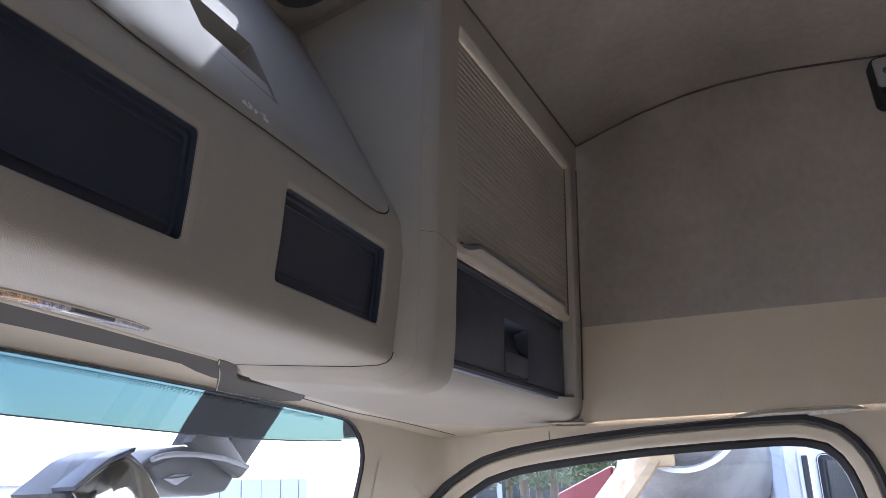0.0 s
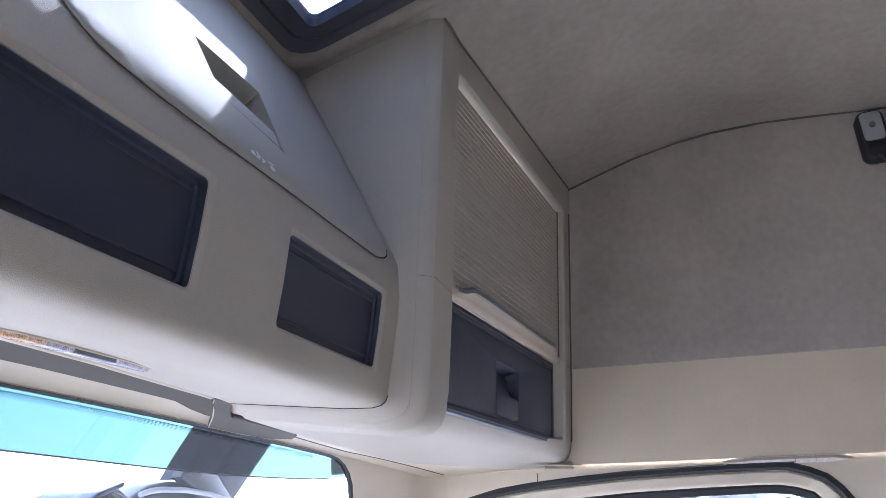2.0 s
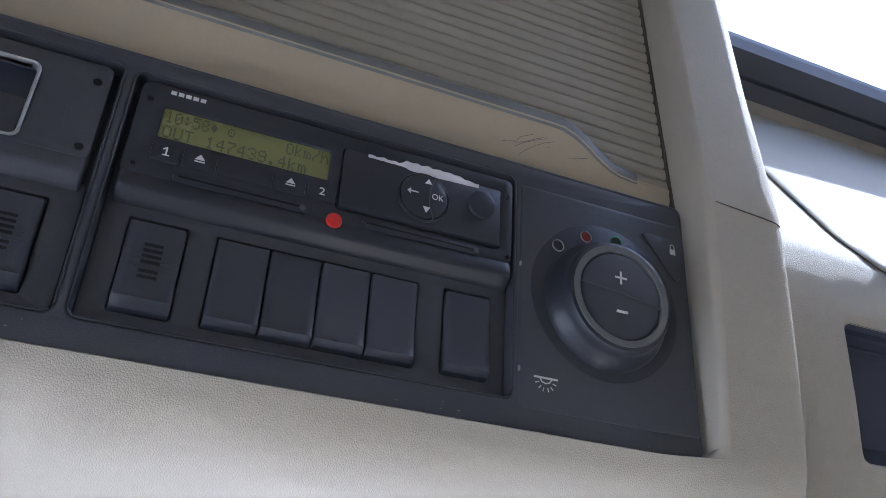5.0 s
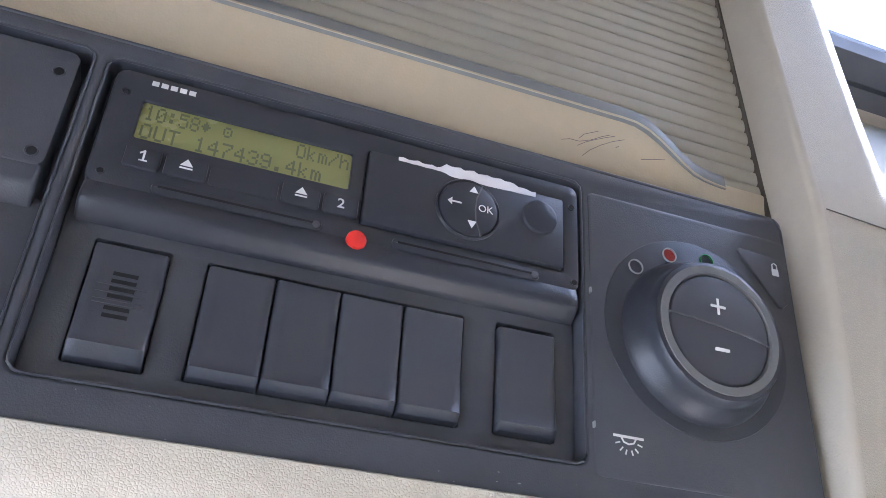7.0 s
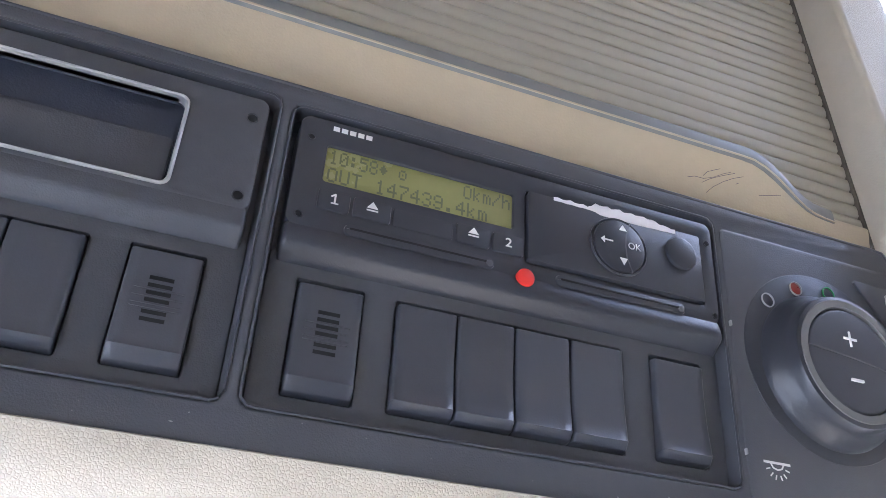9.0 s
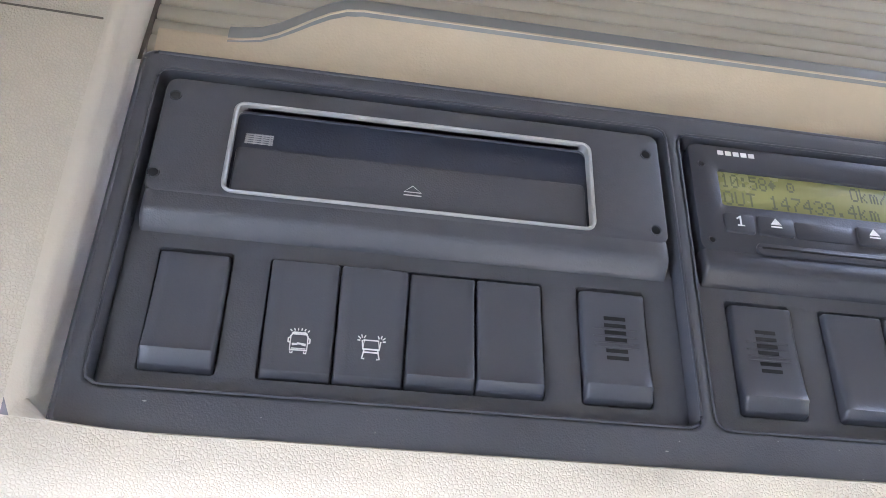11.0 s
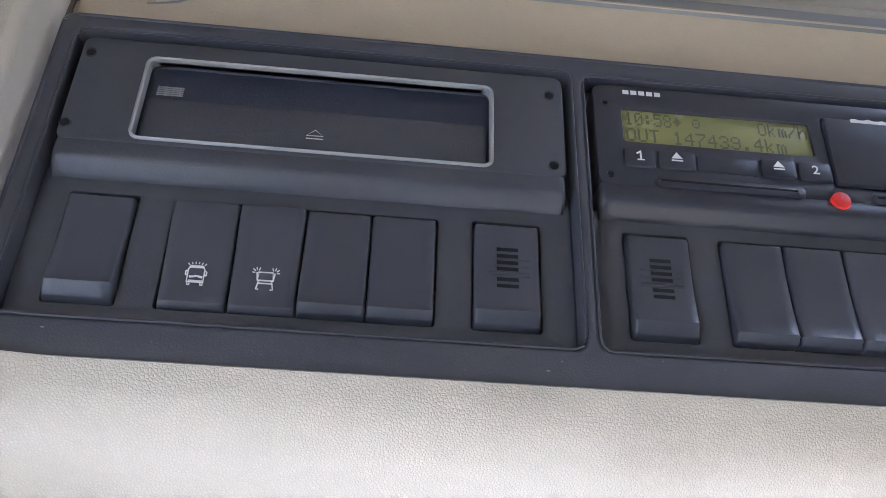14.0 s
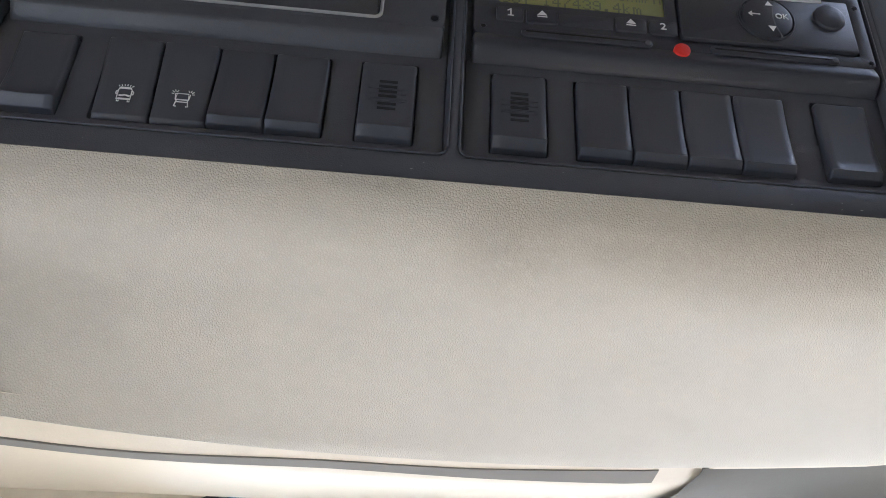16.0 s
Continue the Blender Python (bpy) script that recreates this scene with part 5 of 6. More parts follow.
part("arrow_symbols", _e, M_WHITE, tacho)
disc("round_button", 0.1068, 0.3922, 0.0075, 0.0, -0.0028, M_BLACK2, tacho, b=0.0012, seg=32, m=LEAN)
for x, z in ((-0.0520, 0.4024), (-0.0521, 0.3690), (0.1215, 0.4017), (0.1222, 0.3678)):
    screw_hole(x, z, tacho, rad=0.0011)
# torn strip of a sticker along the drawer's upper edge
_top = [(0.0475 + 0.0575 * i / 30, 0.4041 + 0.0004 * math.sin(i * 2.1)) for i in range(31)]
_rag = random.Random(9)
_low = []
for i in range(31):
    u = i / 30
    d = 0.0009 + 0.0026 * smooth01((u - 0.30) / 0.08) * (1 - 0.45 * smooth01((u - 0.6) / 0.4)) + 0.0005 * _rag.random()
    _low.append((0.0475 + 0.0575 * u, 0.4038 - 0.0012 * 0 - d * 0.45))
_topr = [(x, z + 0.0006 + (0.0020 * smooth01((i / 30 - 0.28) / 0.05) * (1 - smooth01((i / 30 - 0.72) / 0.25)) + 0.0004 * _rag.random())) for i, (x, z) in enumerate(_top)]
part("torn_sticker", prism_bm([(x, z - 0.0014) for x, z in _low] + [(x, z - 0.0014) for x, z in _topr[::-1]], -0.0012, -0.00155, 0, m=LEAN), M_PAPER, tacho, "torn white paper strip")

# ---- heater control ----
heater = tagged(empty("heater_control"), "black heater control with a large silver-ringed knob", "control")
soft(part("face", prism_bm(rrect(0.1290, 0.2275, 0.2950, 0.4118, 0.003), 0.012, -0.0006, 0.0010, m=LEAN), M_BLACK, heater), 40)
KX, KZ = 0.1762, 0.3525


def knob_ring(r, y, ex=0.0, ez=0.0, n=56):
    return [LEAN @ Vector((KX + ex + r * math.cos(2 * math.pi * i / n), y, KZ + ez + r * math.sin(2 * math.pi * i / n))) for i in range(n)]


disc("dial_plate", KX + 0.0005, KZ + 0.0040, 0.0420, 0.0, -0.0010, M_BLACK2, heater, seg=56, m=LEAN)
wall_strip("knob_collar", [knob_ring(0.0342, -0.0005, 0, 0.001), knob_ring(0.0338, -0.0030, 0, 0.0008), knob_ring(0.0322, -0.0052, 0, 0.0006), knob_ring(0.0300, -0.0078, 0, 0.0004), knob_ring(0.0290, -0.0108, 0, 0.0002), knob_ring(0.0286, -0.0138), knob_ring(0.0280, -0.0150), knob_ring(0.0264, -0.0154)], M_BLACK2, heater, 40)
wall_strip("knob_ring", [knob_ring(0.0264, -0.0153), knob_ring(0.0262, -0.0157), knob_ring(0.0231, -0.0157), knob_ring(0.0228, -0.0150), knob_ring(0.0227, -0.0125)], M_SILVER2, heater, 35)
_kb = [(KX + 0.0224 * math.cos(2 * math.pi * i / 56), KZ + 0.0224 * math.sin(2 * math.pi * i / 56)) for i in range(56)]
soft(part("knob_button", prism_bm(_kb, -0.008, -0.0154, 0.0014, 3, ywarp=lambda x, z: 0.0008 * smooth01((KZ + 0.004 - z) / 0.01), m=LEAN), M_SWITCH, heater), 45)
_e = bmesh.new()
stroke_bm([(KX - 0.0222, KZ + 0.0030), (KX - 0.012, KZ + 0.0024), (KX, KZ + 0.0012), (KX + 0.012, KZ - 0.0006), (KX + 0.0220, KZ - 0.0028)], 0.0005, -0.012, -0.01545, _e, False, LEAN)
part("knob_split", _e, M_GREYP, heater)
_e = bmesh.new()
stroke_bm([(KX - 0.0033, KZ + 0.0093), (KX + 0.0033, KZ + 0.0093)], 0.0009, -0.012, -0.01555, _e, False, LEAN)
stroke_bm([(KX, KZ + 0.0060), (KX, KZ + 0.0126)], 0.0009, -0.012, -0.01555, _e, False, LEAN)
stroke_bm([(KX - 0.0030, KZ - 0.0085), (KX + 0.0030, KZ - 0.0085)], 0.0010, -0.012, -0.01555, _e, False, LEAN)
part("plus_minus", _e, M_WHITE, heater)
for (x, z), red in zip(((0.1496, 0.3808), (0.1660, 0.3900), (0.1842, 0.3915)), (None, M_REDDARK, M_BLACK2)):
    o = [(x + 0.0033 * math.cos(a * 0.3491), z + 0.0033 * math.sin(a * 0.3491)) for a in range(18)]
    i2 = [(x + 0.0029 * math.cos(a * 0.3491), z + 0.0029 * math.sin(a * 0.3491)) for a in range(18)]
    part("lamp_ring", ring_bm(o, i2, 0.0, -0.0017, 0.00004, m=LEAN), M_GREEN if x > 0.18 else M_GREYPRINT, heater)
    disc("indicator_lamp", x, z, 0.0029, 0.0, -0.0011, red or M_BLACK2, heater, b=0.0002, seg=18, m=LEAN)
soft(part("lock_button", prism_bm([(0.2005, 0.4010), (0.2185, 0.3780), (0.2205, 0.3775), (0.2235, 0.3800), (0.2235, 0.4000), (0.2225, 0.4015), (0.2015, 0.4025)], 0.0, -0.0018, 0.0007, m=LEAN), M_SWITCH, heater), 40)
_e = bmesh.new()
prism_bm([(0.2172, 0.3925), (0.2206, 0.3925), (0.2206, 0.3957), (0.2172, 0.3957)], -0.001, -0.0020, 0, bm=_e, m=LEAN)
stroke_bm([(0.2177, 0.3957), (0.2177, 0.3978), (0.2189, 0.3986), (0.2201, 0.3978), (0.2201, 0.3957)], 0.0005, -0.001, -0.0020, _e, False, LEAN)
part("lock_symbol", _e, M_WHITE, heater)
_e = bmesh.new()
DX, DZ = 0.1427, 0.3105
stroke_bm([(DX - 0.0062, DZ), (DX + 0.0062, DZ)], 0.0009, 0.0, -0.0008, _e, False, LEAN)
stroke_bm([(DX - 0.0030, DZ - 0.0004), (DX - 0.0020, DZ - 0.0020), (DX, DZ - 0.0026), (DX + 0.0020, DZ - 0.0020), (DX + 0.0030, DZ - 0.0004)], 0.0006, 0.0, -0.0008, _e, False, LEAN)
for a in (-160, -130, -105, -75, -50, -20):
    c, s = math.cos(radians(a)), math.sin(radians(a))
    stroke_bm([(DX + 0.0038 * c, DZ - 0.0008 + 0.0040 * s), (DX + 0.0058 * c, DZ - 0.0008 + 0.0058 * s)], 0.0005, 0.0, -0.0008, _e, False, LEAN)
part("dome_lamp_symbol", _e, M_WHITE, heater)
for z in (0.3660, 0.3130):
    slab("clip", 0.1286, 0.1294, z - 0.0012, z + 0.0012, 0.0, -0.0012, M_GREYPRINT, heater, r=0.0003, b=0.0001, m=LEAN)

# pen scrawls on the shutter's rail
_rail = [o for o in bpy.data.objects if o.name == "roller_shutter"][0]
_pen = [[(0.1208, 0.4409), (0.1247, 0.4422), (0.1294, 0.4423), (0.1346, 0.4442), (0.1398, 0.4469), (0.1452, 0.4491)],
        [(0.1286, 0.4402), (0.1325, 0.4428), (0.1370, 0.4450), (0.1414, 0.4468), (0.1477, 0.4492)],
        [(0.1290, 0.4435), (0.1312, 0.4459), (0.1347, 0.4474), (0.1388, 0.4491)],
        [(0.1313, 0.4361), (0.1348, 0.4397), (0.1403, 0.4435), (0.1454, 0.4462), (0.1529, 0.4489)],
        [(0.1473, 0.4441), (0.1494, 0.4452)], [(0.1603, 0.4417), (0.1654, 0.4426), (0.1737, 0.4436)]]
_board = bpy.data.objects["bottom_rail"]
for stroke in _pen:
    pts = []
    for (xa, za), (xb, zc) in zip(stroke, stroke[1:]):
        for i in range(4):
            x, z = xa + (xb - xa) * i / 4, za + (zc - za) * i / 4
            p = _board.ray_cast(Vector((x, 0.3, z)), Vector((0, 1, 0)))[1]
            pts.append((x, p.y + 0.00002, z))
    part("pen_stroke", sweep_bm(pts, 0.00013, 6), M_PEN, _rail)

# ---- right-hand bay: drawer ----
RB = Matrix(((1, 0, 0, 0), (-0.075, 1, -0.055, 0.4335 + 0.075 * 1.01 + 0.055 * 0.29), (0, 0, 1, 0), (0, 0, 0, 1)))
drawer = tagged(empty("drawer"), "dark plastic console drawer, closed, with a recessed pull", "drawer")
soft(part("surround", plate_bm(rrect(1.0245, 1.5775, 0.2790, 0.4240, 0.004), [rrect(1.0355, 1.5670, 0.2900, 0.4120, 0.004)], 0.014, 0.0, 0.0010, RB), M_NAVY, drawer), 40)
for zz in (0.2835, 0.4180):
    soft(part("rib", prism_bm(rrect(1.0290, 1.5730, zz - 0.0011, zz + 0.0011, 0.001), 0.002, -0.0012, 0.0006, m=RB), M_NAVY, drawer), 40)
PULL = rrect(1.2545, 1.3680, 0.2950, 0.3770, 0.006)
soft(part("front", plate_bm(rrect(1.0370, 1.5655, 0.2915, 0.4105, 0.003), [PULL], 0.016, 0.0015, 0.0008, RB), M_NAVY, drawer), 40)
_lo = [[RB @ Vector((x, y, z)) for x, z in wrap(rrect(1.2545 + d, 1.3680 - d, 0.2950 + d, 0.3770 - d, 0.006), 60)] for d, y in ((0, 0.0018), (0.001, 0.0045))]
_lo.append([RB @ Vector((p.x, 0.006 + 0.017 * smooth01((p.y - 0.328) / 0.03), p.y)) for p in wrap(rrect(1.2585, 1.3640, 0.2990, 0.3710, 0.006), 60)])
wall_strip("pull_recess", _lo, M_NAVY, drawer, 30, closed_inner=True)
soft(part("latch", prism_bm(rrect(1.2570, 1.3655, 0.2970, 0.3300, 0.005), 0.010, 0.0008, 0.0012, m=RB), M_NAVY, drawer), 40)

# ---- interior lamps ----
def reading_lamp(m, label, half=0.088, warm=True):
    """A slim dome lamp with pointed ends: two lenses and a switch between them."""
    lamp = tagged(empty("interior_lamp"), label, "lamp", group="interior lamps")
    k = 1.6 if half > 0.12 else 1.0
    rim = [(-half, 0.0), (-half * 0.7, -0.014), (half * 0.55, -0.014), (half, 0.0), (half * 0.55, 0.014), (-half * 0.7, 0.014)]
    rim = [tuple(p) for p in wrap(rim, 48)]
    soft(part("bezel", ring_bm(rim, inset(rim, 0.0022), 0.004, -0.0015, 0.0006, m=m), M_TRIM, lamp), 40)
    a = [(-half + 0.005, 0.0), (-half * 0.68, -0.0118), (-half * 0.45, -0.0118), (-half * 0.45, 0.0118), (-half * 0.68, 0.0118)]
    soft(part("lens", prism_bm(a, 0.004, -0.0055, 0.0028, 3, m=m), M_LENSO if warm else M_LENSC, lamp, "clear lens with orange glints" if warm else ""), 40)
    soft(part("lens", prism_bm([(-half * 0.445, -0.0118), (-half * 0.14, -0.0118), (-half * 0.14, 0.0118), (-half * 0.445, 0.0118)], 0.004, -0.0055, 0.0022, 2, m=m), M_LENS if warm else M_LENSC, lamp), 40)
    b = [(half * 0.40, -0.0118), (half * 0.53, -0.0118), (half - 0.005, 0.0), (half * 0.53, 0.0118), (half * 0.40, 0.0118)]
    soft(part("lens", prism_bm(b, 0.004, -0.0055, 0.0028, 3, m=m), M_LENS if warm else M_LENSC, lamp), 40)
    soft(part("middle_lens", prism_bm(rrect(-half * 0.13, half * 0.39, -0.002, 0.0118, 0.001), 0.004, -0.0048, 0.002, m=m), M_LENSC, lamp), 40)
    soft(part("switch", prism_bm(rrect(-half * 0.11, half * 0.37, -0.0125, -0.003, 0.002), 0.004, -0.0050, 0.001, m=m), M_GREYP, lamp), 40)
    return lamp


_a, _b = console_point(0.608, len(SIDE) + 4), console_point(0.608, len(SIDE) + 2)
_ld = (_a - _b).normalized()
_ln = Vector((0, _ld.z, -_ld.y))
reading_lamp(Matrix.Translation(_b.lerp(_a, (0.603 - _b.y) / (_a.y - _b.y)) + _ln * 0.0005) @ Matrix(((1, 0, 0, 0), (0, -_ln.y, _ld.y, 0), (0, -_ln.z, _ld.z, 0), (0, 0, 0, 1))), "slim interior lamp with faceted lenses under the console", 0.098)
reading_lamp(Matrix.Translation((X1 - 0.003, 0.000, 0.2375)) @ Matrix.Rotation(radians(90), 4, "Z") @ Matrix.Rotation(radians(-55), 4, "X") @ Matrix.Diagonal((1, -1, -1, 1)) @ Matrix.Rotation(radians(180), 4, "X") @ Matrix.Diagonal((1, 1, 0.42, 1)), "slim interior lamp with ribbed lenses above the door", 0.105, False)


# ---- sun blinds, sensor cover ----
def sun_blind(x0, x1, f0, f1, label, bracket=False, low=0.0, taper=0.0):
    """A blind's flat cassette under the header, with a rounded pull bar along its rear edge."""
    bl = tagged(empty("sun_blind"), label, "sun blind", group="sun blinds")
    xs = [x0, x0 + 0.002, x0 + 0.005] + span(x0 + 0.010, x1 - 0.010, 24) + [x1 - 0.010, x1 - 0.005, x1 - 0.002, x1]
    sec = [(0.0, -0.004), (0.02, 0.0006), (0.06, 0.0012), (0.5, 0.0012), (0.94, 0.0012), (0.98, 0.0008), (1.0, -0.004)]
    verts = []
    for x in xs:
        e = smooth01((min(x - x0, x1 - x) + 0.003) / 0.013)
        for s, d in sec:
            q = 0.5 + (s - 0.5) * (0.80 + 0.20 * e)
            xe = x + (0.125 * s * (x - x0) / (x1 - x0) if bracket else 0.0)
            verts.append(header_point(xe, f0 + (f1 - taper * max(0.0, min(1.0, (x - 0.42) / 0.52)) - f0) * q, d + (low if d > 0 else 0)))
    soft(link("cassette", verts, grid_faces(len(xs), len(sec)), M_BLIND, bl), 35)
    pts = [header_point(x0 + 0.004 + (x1 - x0 - 0.008) * i / 24, f0 + 0.02, 0.0030) for i in range(25)]
    soft(part("pull_bar", sweep_bm(pts, 0.0060, 10, flat=0.35), M_RAIL, bl), 60)
    if bracket:
        ob = bmesh.new()
        ring = [(0.902, 0.664), (0.921, 0.654), (0.949, 0.671), (0.970, 0.679), (1.007, 0.6575), (1.054, 0.638), (1.070, 0.646), (1.1245, 0.681), (1.163, 0.735), (1.132, 0.764), (1.070, 0.782), (1.049, 0.767), (0.974, 0.7125), (0.940, 0.689), (0.922, 0.679)]

        def under(x, y, d):
            yl = lip_point(x)[0] + 0.006
            ye = screen_point(x, WZ1 + 0.001, -0.004).y
            return Vector((x, y, header_point(x, max(0.0, min(1.0, (y - yl) / (ye - yl))), d).z))
        low_ring = [under(x, y, 0.0060) for x, y in ring]
        c = sum(low_ring, Vector()) / len(ring)
        low = [ob.verts.new(v) for v in low_ring]
        mid = [ob.verts.new(v + (v - c).normalized() * 0.002 + Vector((0, 0, 0.002))) for v in low_ring]
        top = [ob.verts.new((v.co.x, v.co.y, v.co.z + 0.018)) for v in mid]
        ob.faces.new(low)
        for r0, r1 in ((low, mid), (mid, top)):
            for q in range(len(ring)):
                ob.faces.new((r0[q], r0[(q + 1) % len(ring)], r1[(q + 1) % len(ring)], r1[q]))
        soft(part("end_bracket", ob, M_BLIND, bl), 30)
        soft(part("edge_bead", sweep_bm([v + Vector((0, 0, 0.0004)) for v in low_ring[8:] + low_ring[:1]], 0.0010, 6), M_RAIL, bl, "pale bead along the bracket's edge"), 60)
    return bl


sun_blind(0.105, 0.305, 0.0, 0.75, "grey-brown roller sun blind, rolled up, over the windscreen", low=0.0030)
sun_blind(0.362, 0.912, 0.07, 0.54, "wide grey-brown roller sun blind, rolled up, over the windscreen", True, 0.0040, 0.14)

sensor = tagged(empty("sensor_cover"), "dark grey sensor cover on the windscreen", "cover")
_o = [(0.436, 0.300), (0.437, 0.258), (0.442, 0.2515), (0.455, 0.249), (0.466, 0.2505), (0.474, 0.240), (0.476, 0.08), (0.552, 0.08), (0.554, 0.238), (0.562, 0.2500), (0.574, 0.2515), (0.581, 0.258), (0.586, 0.300)]
_o = [(x + 0.018, z) for x, z in _o]
soft(part("housing", prism_bm(_o, 0.848, 0.812, 0.006, 3), M_GREYP, sensor), 35)
soft(part("stem", prism_bm([(0.500, 0.08), (0.558, 0.08), (0.556, 0.254), (0.547, 0.265), (0.511, 0.265), (0.502, 0.254)], 0.82, 0.796, 0.008, 3), M_GREYP, sensor), 35)
_e = bmesh.new()
for i in range(5):
    for j in range(26):
        x, z = 0.450 - 0.0026 * i, 0.290 - 0.0026 * j - 0.0013 * (i % 2)
        rad = 0.0015 * (1 - i / 7)
        c = screen_point(x, z, 0.0036)
        _e.faces.new([_e.verts.new((c.x + rad * math.cos(a * math.pi / 3), c.y, c.z + rad * math.sin(a * math.pi / 3))) for a in range(6)])
tagged(part("edge_dots", _e, M_FRIT, window_1), kind="stuff")

# fine slots in the header trim above the sensor cover
_e = bmesh.new()
for i in range(84):
    x = 0.385 + 0.0042 * i
    f = 0.875 + 0.05 * smooth01(i / 84)
    h = 0.075 * (1 - i / 92) + 0.006
    a, b = header_point(x, f - h / 2, 0.0004), header_point(x, f + h / 2, 0.0004)
    vs = [_e.verts.new(a), _e.verts.new(a + Vector((0.0013, 0, 0))), _e.verts.new(b + Vector((0.0013, 0, 0))), _e.verts.new(b)]
    up = [_e.verts.new(v.co + Vector((0, 0, 0.003))) for v in vs]
    _e.faces.new(vs)
    for q in range(4):
        _e.faces.new((vs[q], vs[(q + 1) % 4], up[(q + 1) % 4], up[q]))
tagged(part("ribbed_vent", _e, M_GREYP), "fine slotted vent in the header trim", "vent", kind="structure")

# ---- belt anchor on the right-hand wall ----
belt = tagged(empty("belt_anchor"), "black belt anchor with a metal plate on the side wall", "belt anchor")
BA = Matrix.Translation((X1 - 0.004, -0.232, 0.815)) @ Matrix.Rotation(radians(-90), 4, "Z") @ Matrix.Rotation(radians(-4), 4, "Y")
soft(part("housing", prism_bm(rrect(-0.024, 0.024, -0.055, 0.042, 0.016, 6), 0.01, -0.020, 0.006, 3, m=BA), M_RUBBER, belt), 40)
soft(part("plate", prism_bm(rrect(-0.018, 0.018, -0.020, 0.037, 0.008, 5), -0.015, -0.0235, 0.002, 2, m=BA), M_SILVER, belt, "brushed metal plate"), 40)
disc("bolt", 0.0, 0.010, 0.006, -0.02, -0.027, M_GREYP, belt, b=0.001, seg=6, m=BA)
soft(part("slot", prism_bm(rrect(-0.014, 0.014, -0.034, -0.024, 0.003, 4), -0.015, -0.0225, 0.001, 2, m=BA), M_GAP, belt), 40)
part("strap", sweep_bm([BA @ Vector((0, -0.016, -0.05)), BA @ Vector((0.03, -0.022, -0.10)), BA @ Vector((0.20, -0.024, -0.40)), BA @ Vector((0.40, -0.024, -0.75))], 0.012, 8, flat=0.25), M_RUBBER, belt)

# ---- front mirror outside the windscreen ----
mirror = tagged(empty("front_mirror"), "grey front mirror on a two-bar arm outside the windscreen", "mirror")


def outside(x, z, y=0.93):
    return Vector((x, y, z))


def bar(name, outline, y0, y1, material, b=0.005, label=""):
    """A flat moulded bar of the mirror's arm."""
    return soft(part(name, prism_bm([(x, z) for x, z in wrap(outline, 40)], y0, y1, b, 3), material, mirror, label), 40)


bar("arm", [(1.262, 0.222), (1.376, 0.241), (1.470, 0.330), (1.357, 0.330), (1.300, 0.268)], 1.00, 0.965, M_RUBBER)
bar("arm", [(1.377, 0.232), (1.432, 0.186), (1.600, 0.330), (1.492, 0.330)], 1.00, 0.965, M_RUBBER)
bar("brace", [(1.258, 0.226), (1.405, 0.167), (1.432, 0.185), (1.311, 0.277)], 0.975, 0.955, M_MIRROR, 0.003, "grey triangular brace plate")
bar("clamp", [(1.157, 0.190), (1.185, 0.160), (1.249, 0.143), (1.330, 0.140), (1.385, 0.146), (1.404, 0.163), (1.420, 0.188), (1.274, 0.222), (1.212, 0.215)], 1.05, 0.968, M_MIRROR, 0.012)
soft(part("clamp_bead", sweep_bm([outside(x, z, 0.955) for x, z in ((1.160, 0.196), (1.185, 0.202), (1.213, 0.205), (1.275, 0.206), (1.352, 0.201), (1.427, 0.188))], 0.0045, 8), M_GREYW, mirror, "pale bead round the clamp"), 60)
bar("clamp_slot", [(1.205, 0.168), (1.235, 0.158), (1.275, 0.174), (1.232, 0.175)], 0.972, 0.962, M_GREYW, 0.002)
bar("mirror_shell", [(1.000, 0.150), (1.050, 0.088), (1.185, 0.088), (1.206, 0.140), (1.162, 0.190), (1.121, 0.214), (1.068, 0.196)], 1.06, 0.968, M_MIRROR, 0.010)
bar("shell_rim", [(1.003, 0.152), (1.068, 0.189), (1.116, 0.206), (1.121, 0.214), (1.066, 0.197), (0.999, 0.157)], 0.990, 0.950, M_MIRRIM, 0.003, "blue-grey painted rim")
bar("mirror_glass", [(1.012, 0.150), (1.058, 0.100), (1.176, 0.100), (1.196, 0.140), (1.156, 0.182), (1.116, 0.200), (1.068, 0.184)], 0.972, 0.962, M_MIRGLASS, 0.002, "convex mirror glass")


# unseen white overhang above the mirror arm, added to keep sun off the mirror
_rf = box_bm(-0.50, 1.95, 0.885, 1.13, 0.372, 0.44, 0.012)
for v in _rf.verts:
    if v.co.z < 0.40:
        v.co.z += 0.03 * (v.co.y - 0.885) / 0.245 - 0.014 * (v.co.y < 0.95)
soft(tagged(part("shade_overhang", _rf, M_WHITEP), "unseen white overhang over the windscreen, added to shade the mirror", "roof", kind="structure"), 40)

# ---- the yard outside ----
GZ = -2.45
tagged(part("ground", box_bm(-400, 400, -400, 400, GZ - 0.2, GZ), M_GROUND), "pale concrete yard round the truck", "ground", kind="structure")


